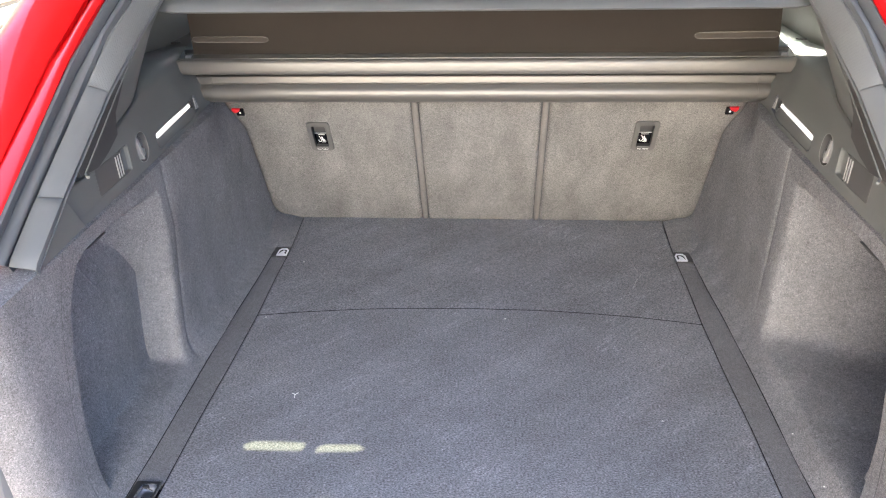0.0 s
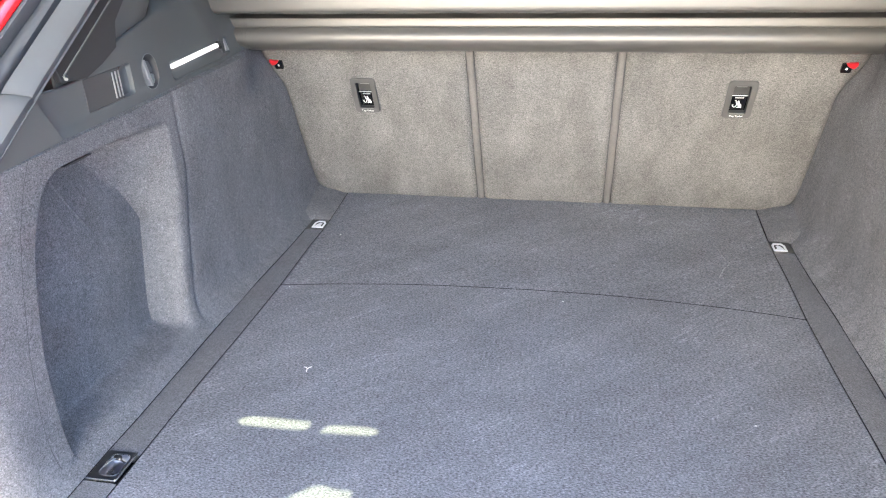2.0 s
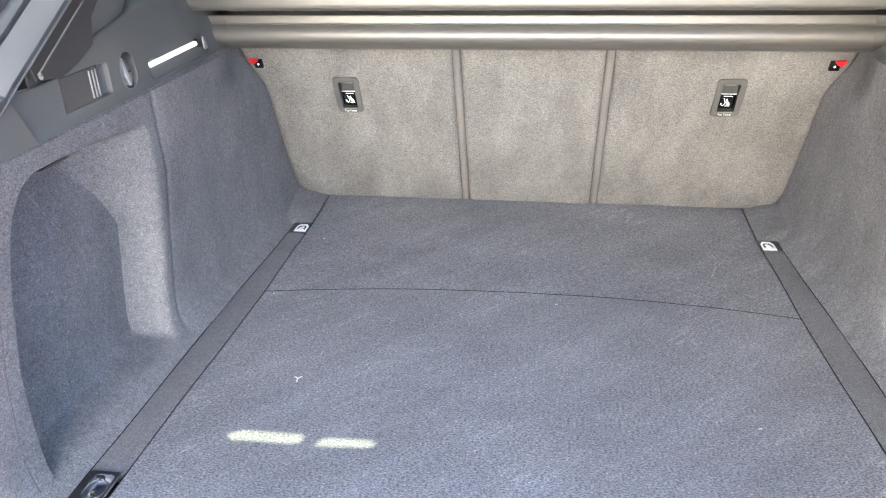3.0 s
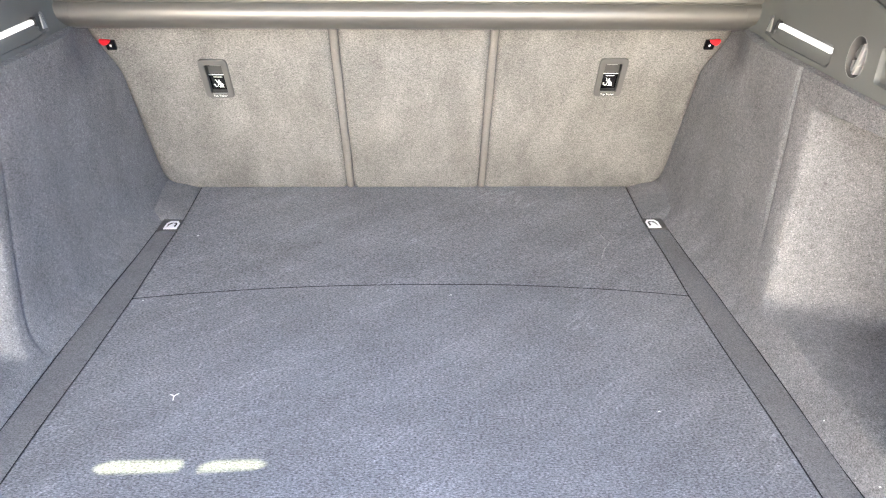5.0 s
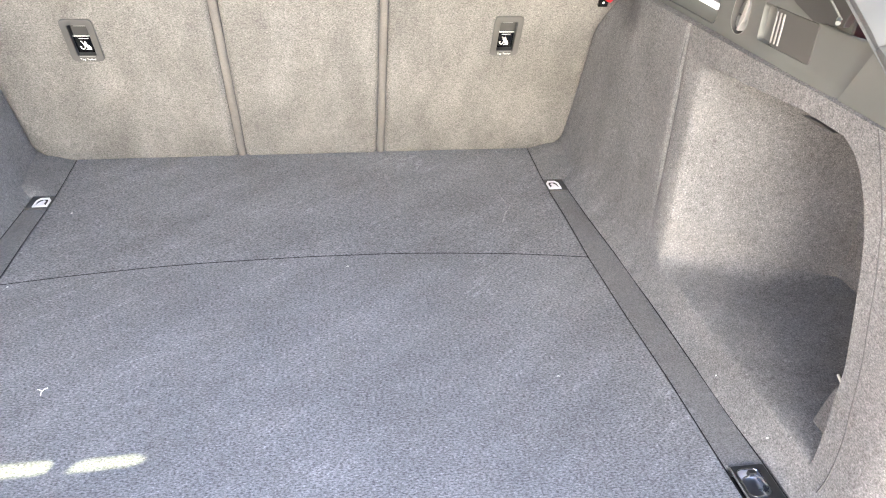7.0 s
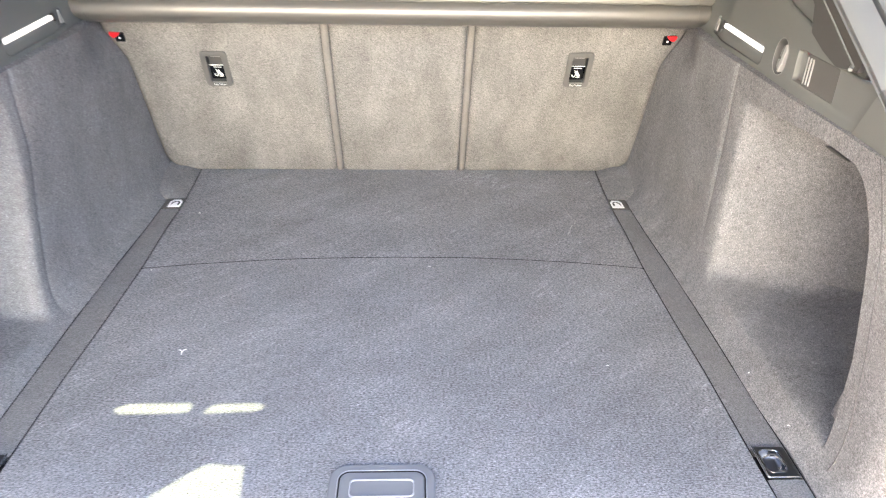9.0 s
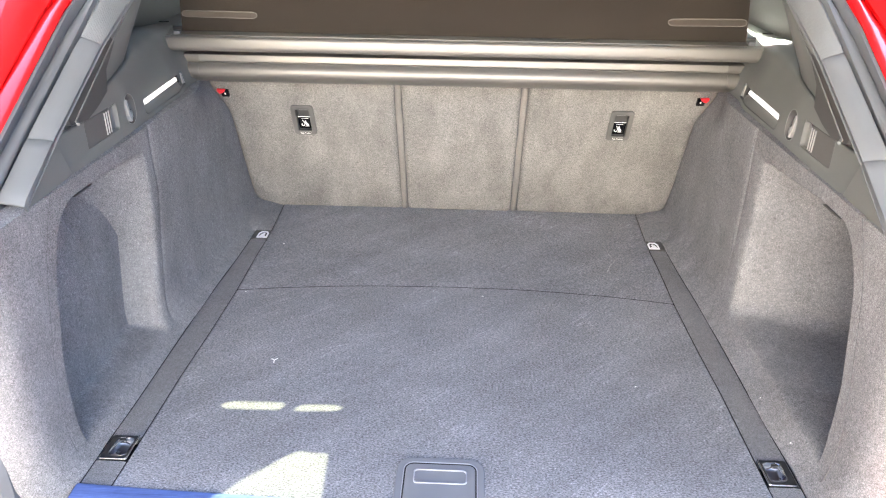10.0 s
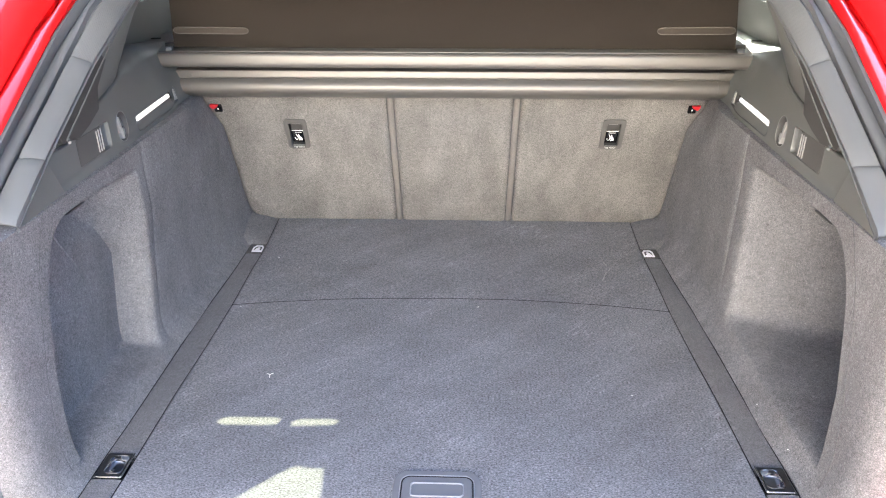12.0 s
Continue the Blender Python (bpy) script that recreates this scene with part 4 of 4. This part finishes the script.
for s in (-1, 1):
    rear_eye(s)
    front_eye(s)

# ---- lifting handle of the boot floor ----
pull = thing("floor_handle", "grey plastic lifting handle set in the boot floor", "handle")
PULL_Y = 0.149


def pull_at(u, v, h):
    return Vector((u - 0.0035, PULL_Y + v, 0.0015 + h))


PLATE = plastic("handle_plastic", (0.15, 0.156, 0.172), 0.34)
# Paler than the plate: the ridges' highlight is put into the colour.
RIM_LIT = plastic("handle_rim_lit", (0.26, 0.27, 0.30), 0.3)
part("plate", prism([pull_at(u, v, -0.003) for u, v in rounded(0.131, 0.140, 0.024, 8)], (0, 0, 0.0045)), PLATE, pull, bevel=0.0015)
part("groove", ringed(rounded(0.1075, 0.116, 0.014, 8), rounded(0.1035, 0.112, 0.012, 8), 0.0016, pull_at), JOINT, pull)
part("lid_rim", ringed(rounded(0.1105, 0.1205, 0.016, 8), rounded(0.1080, 0.1175, 0.0145, 8), 0.0022, pull_at), RIM_LIT, pull, "thin moulded rim coloured pale for its highlight", bevel=0.0006)
part("lid", prism([pull_at(u, v, 0.0005) for u, v in rounded(0.1025, 0.111, 0.012, 8)], (0, 0, 0.002)), PLATE, pull, bevel=0.001)
for v0, name in ((0.0292, "grip"), (-0.030, "grip")):
    part(name, ringed(rounded(0.079, 0.028, 0.006, 6), rounded(0.0755, 0.0245, 0.005, 6), 0.0024, lambda u, v, h: pull_at(u, v + v0, 0.0022 + h)), RIM_LIT, pull, "raised grip outline coloured pale for its highlight", bevel=0.0006)

# ---- loading sill ----
sill = thing("sill", "loading sill plate coloured blue for the sky it reflects", "sill", "structure")
rows = []
for j in range(41):
    x = -0.525 + 1.05 * j / 40
    y = 0.127 + 0.012 * abs(x / 0.5) ** 2
    rows.append([(x, y - a, z) for a, z in ((0.0, -0.012), (0.001, 0.002), (0.006, 0.005), (0.06, 0.003), (0.09, 0.0), (0.10, -0.01), (0.115, -0.05))])
part("sill_plate", grid(rows, thick=(0, 0.002, -0.004)), SILL_SKY, sill)
part("bumper", box(-0.85, 0.85, -0.16, 0.012, -0.40, -0.055), PAINT, sill, "red painted rear bumper", bevel=0.02)

# ---- roof, raised tailgate, far cabin ----
ROOF_EDGE = 0.93
roof = thing("roof", "red car roof with a pale headliner", "car roof", "structure")
rows = [[(x, y, 0.76 + 0.075 * math.cos(x / 0.68 * math.pi / 2) ** 0.6 + 0.02 * math.sin((y - 0.6) / 2.2 * math.pi)) for x in (-0.68, -0.64, -0.58, -0.45, -0.25, 0, 0.25, 0.45, 0.58, 0.64, 0.68)] for y in (ROOF_EDGE, 0.9, 1.3, 1.8, 2.3, 2.8)]
part("headliner", grid(rows), HEADLINER, roof)
part("roof_skin", grid([[(x * 1.04, y, z + 0.03) for x, y, z in r] for r in rows]), PAINT, roof)

gate = thing("tailgate", "raised tailgate over the boot opening", "tailgate")


GATE_SLOPE = 0.34


def gate_z(y):
    return 0.85 + (0.94 - y) * GATE_SLOPE


def over(x, y, h=0.0):
    """Where the tailgate lies between a place of the boot floor and the sun."""
    k = (gate_z(y) + h) / (SUN.z + GATE_SLOPE * SUN.y)
    return (x + SUN.x * k, y + SUN.y * k)


def gate_sheet(holes):
    """The inner panel between hinge and lip, with made-up holes that shape the floor's sun patches."""
    # Made wider and longer than a tailgate, to shade the pillars and side walls.
    outer = [(-0.88, -0.50), (0.88, -0.50), (0.88, 0.97), (-0.88, 0.97)]
    bm = bmesh.new()
    for h in (0.0, 0.02):
        loops = [[Vector((x, y, 0)) for x, y in outer]] + [[Vector((*over(x, y, h), 0)) for x, y in q] for q in holes]
        vs = [bm.verts.new((p.x, p.y, gate_z(p.y) + h)) for lp in loops for p in lp]
        for tri in geometry.tessellate_polygon(loops):
            bm.faces.new([vs[i] for i in tri])
    return bm


# Outlines of the wanted sun patches on the floor, projected up as holes.
patch_holes = [((-0.378, 0.328), (-0.362, 0.3380), (-0.277, 0.3395), (-0.271, 0.333), (-0.277, 0.3205), (-0.366, 0.3185)),
        ((-0.254, 0.319), (-0.248, 0.331), (-0.238, 0.3365), (-0.186, 0.3385), (-0.171, 0.331), (-0.184, 0.3225)),
        ((-0.340, 0.100), (-0.168, 0.100), (-0.178, 0.2215), (-0.199, 0.2205), (-0.2193, 0.2255), (-0.2305, 0.2205), (-0.252, 0.2005), (-0.290, 0.163))]
part("gate_panel", gate_sheet(patch_holes), TRIM, gate, smooth=False)
tinted = bpy.data.materials.new("tinted_pane")
tinted.use_nodes = True
tn = tinted.node_tree.nodes
clear = tn.new("ShaderNodeBsdfTransparent")
clear.inputs[0].default_value = (0.275, 0.287, 0.238, 1)
tinted.node_tree.links.new(clear.outputs[0], tn["Material Output"].inputs[0])
WINDOW = (-0.62, 0.62, -0.05, 0.80)


def gate_slab(x0, x1, y0, y1, low, thick):
    return prism([(x, y, gate_z(y) + low) for x, y in ((x0, y0), (x1, y0), (x1, y1), (x0, y1))], (0, 0, thick))


# Unseen pane; its tint dims the sun that comes through the added holes.
part("gate_window", gate_slab(*WINDOW, 0.026, 0.0005), tinted, gate, "tinted rear pane", smooth=False)
for x0, x1, y0, y1 in ((-0.885, WINDOW[0], -0.505, 0.975), (WINDOW[1], 0.885, -0.505, 0.975), (WINDOW[0], WINDOW[1], -0.505, WINDOW[2]), (WINDOW[0], WINDOW[1], WINDOW[3], 0.975)):
    part("gate_skin", gate_slab(x0, x1, y0, y1, 0.024, 0.010), PAINT, gate, "glossy red outer skin", smooth=False)


def headrest(name, x, y, z, w, h, d, mat, group):
    hr = thing(name, "black leather headrest with pale stitching", "headrest", group=group)
    rows = []
    for j in range(13):
        a = -math.pi / 2 + math.pi * j / 12
        rows.append([(x + w / 2 * math.copysign(abs(math.cos(t)) ** 0.45, math.cos(t)) * math.cos(a) ** 0.4, y + d / 2 * math.copysign(abs(math.sin(t)) ** 0.7, math.sin(t)) * max(math.cos(a), 0) ** 0.4, z + h / 2 * math.sin(a))
                     for t in [2 * math.pi * k / 28 for k in range(28)]])
    part("cushion", grid(rows, close=True), mat, hr, angle=60)
    part("stitching", tube([(x + w * 0.46 * (-1 + k / 10), y - d * 0.46, z + h * 0.30 + 0.006 * (1 - (-1 + k / 10) ** 2)) for k in range(21)], 0.0012, 5), THREAD, hr)
    for q in (-0.04, 0.04):
        part("post", tube([(x + q, y, z - h / 2 + 0.01), (x + q, y, z - h / 2 - 0.06)], 0.006), CHROME, hr)


headrest("headrest", -0.405, 1.22, 0.50, 0.27, 0.14, 0.11, LEATHER, "rear headrests")
headrest("headrest", 0.0, 1.22, 0.495, 0.245, 0.14, 0.11, LEATHER, "rear headrests")
headrest("headrest", 0.405, 1.22, 0.50, 0.27, 0.14, 0.11, LEATHER, "rear headrests")
for s in (-1, 1):
    seat = thing("front_seat", "black leather front seat seen from behind", "car seat", group="front seats")
    rows = []
    for j in range(11):
        z = -0.05 + 0.62 * j / 10
        w = 0.25 * (1 - 0.25 * (j / 10) ** 3)
        rows.append([(s * 0.38 + w * math.cos(t), 2.15 - 0.3 * z + 0.08 * math.sin(t), z) for t in [2 * math.pi * k / 20 for k in range(20)]])
    part("back", grid(rows, close=True), LEATHER, seat)
    hr = grid([[(s * 0.38 + 0.14 * math.cos(t) * math.cos(a) ** 0.4, 1.98 + 0.06 * math.sin(t) * math.cos(a) ** 0.4, 0.62 + 0.09 * math.sin(a)) for t in [2 * math.pi * k / 20 for k in range(20)]] for a in [-1.57 + 3.14 * i / 10 for i in range(11)]], close=True)
    part("head_cushion", hr, LEATHER, seat)

for s in (-1, 1):
    win = thing("window_1" if s < 0 else "window_2", "tinted rear side window", "car window", "structure")
    part("pane", prism([(s * 0.665, 1.33, 0.52), (s * 0.665, 2.3, 0.50), (s * 0.60, 2.1, 0.79), (s * 0.60, 1.33, 0.79)], (s * 0.004, 0, 0)), GLASS, win, "greenish tinted pane").visible_shadow = False
    part("post", prism([(s * 0.665, 1.25, 0.50), (s * 0.665, 1.33, 0.50), (s * 0.60, 1.33, 0.80), (s * 0.60, 1.10, 0.80)], (s * 0.02, 0, 0)), TRIM, win)
    side = thing("body_side", "red painted car side", "car body", "structure")
    part("lower_skin", prism([(s * 0.86, 0.15, -0.35), (s * 0.86, 2.8, -0.35), (s * 0.82, 2.8, 0.50), (s * 0.82, 0.62, 0.50), (s * 0.84, 0.30, 0.33), (s * 0.85, 0.13, 0.26)], (s * 0.05, 0, 0)), PAINT, side)
    part("inner_skin", prism([(s * 0.66, 0.98, -0.1), (s * 0.66, 2.8, -0.1), (s * 0.64, 2.8, 0.50), (s * 0.64, 1.0, 0.50)], (s * 0.01, 0, 0)), TRIM, side)

# ---- lint on the carpet ----
def lint_at(x, y, fibres, r=0.0008, z=0.002):
    scrap = thing("lint", "tiny white scrap of lint on the grey carpet", "lint", group="lint scraps")
    for (a, b), (c, d) in fibres:
        part("fibre", tube([(x + a, y + b, z), (x + (a + c) / 2, y + (b + d) / 2, z + 0.001), (x + c, y + d, z)], r, 5), LINT, scrap)


lint_at(-0.320, 0.456, (((-0.006, 0.004), (0, 0)), ((0.005, 0.006), (0, 0)), ((0, 0), (0.001, -0.008))), 0.0007)
lint_at(-0.420, 0.936, (((0, 0), (0.003, 0.001)),))
lint_at(0.327, 0.415, (((0, 0), (0.003, 0.0)),), 0.0006)
lint_at(-0.445, 0.700, (((0, 0), (0.002, 0.001)),), 0.0007)
lint_at(0.061, 0.712, (((0, 0), (0.004, 0.001)),), 0.0005)
lint_at(0.527, 0.378, (((0, 0), (0.002, 0.001)),), 0.0007, 0.016)
lint_at(0.532, 0.263, (((0, 0), (0.002, 0.0)),), 0.0007, 0.020)
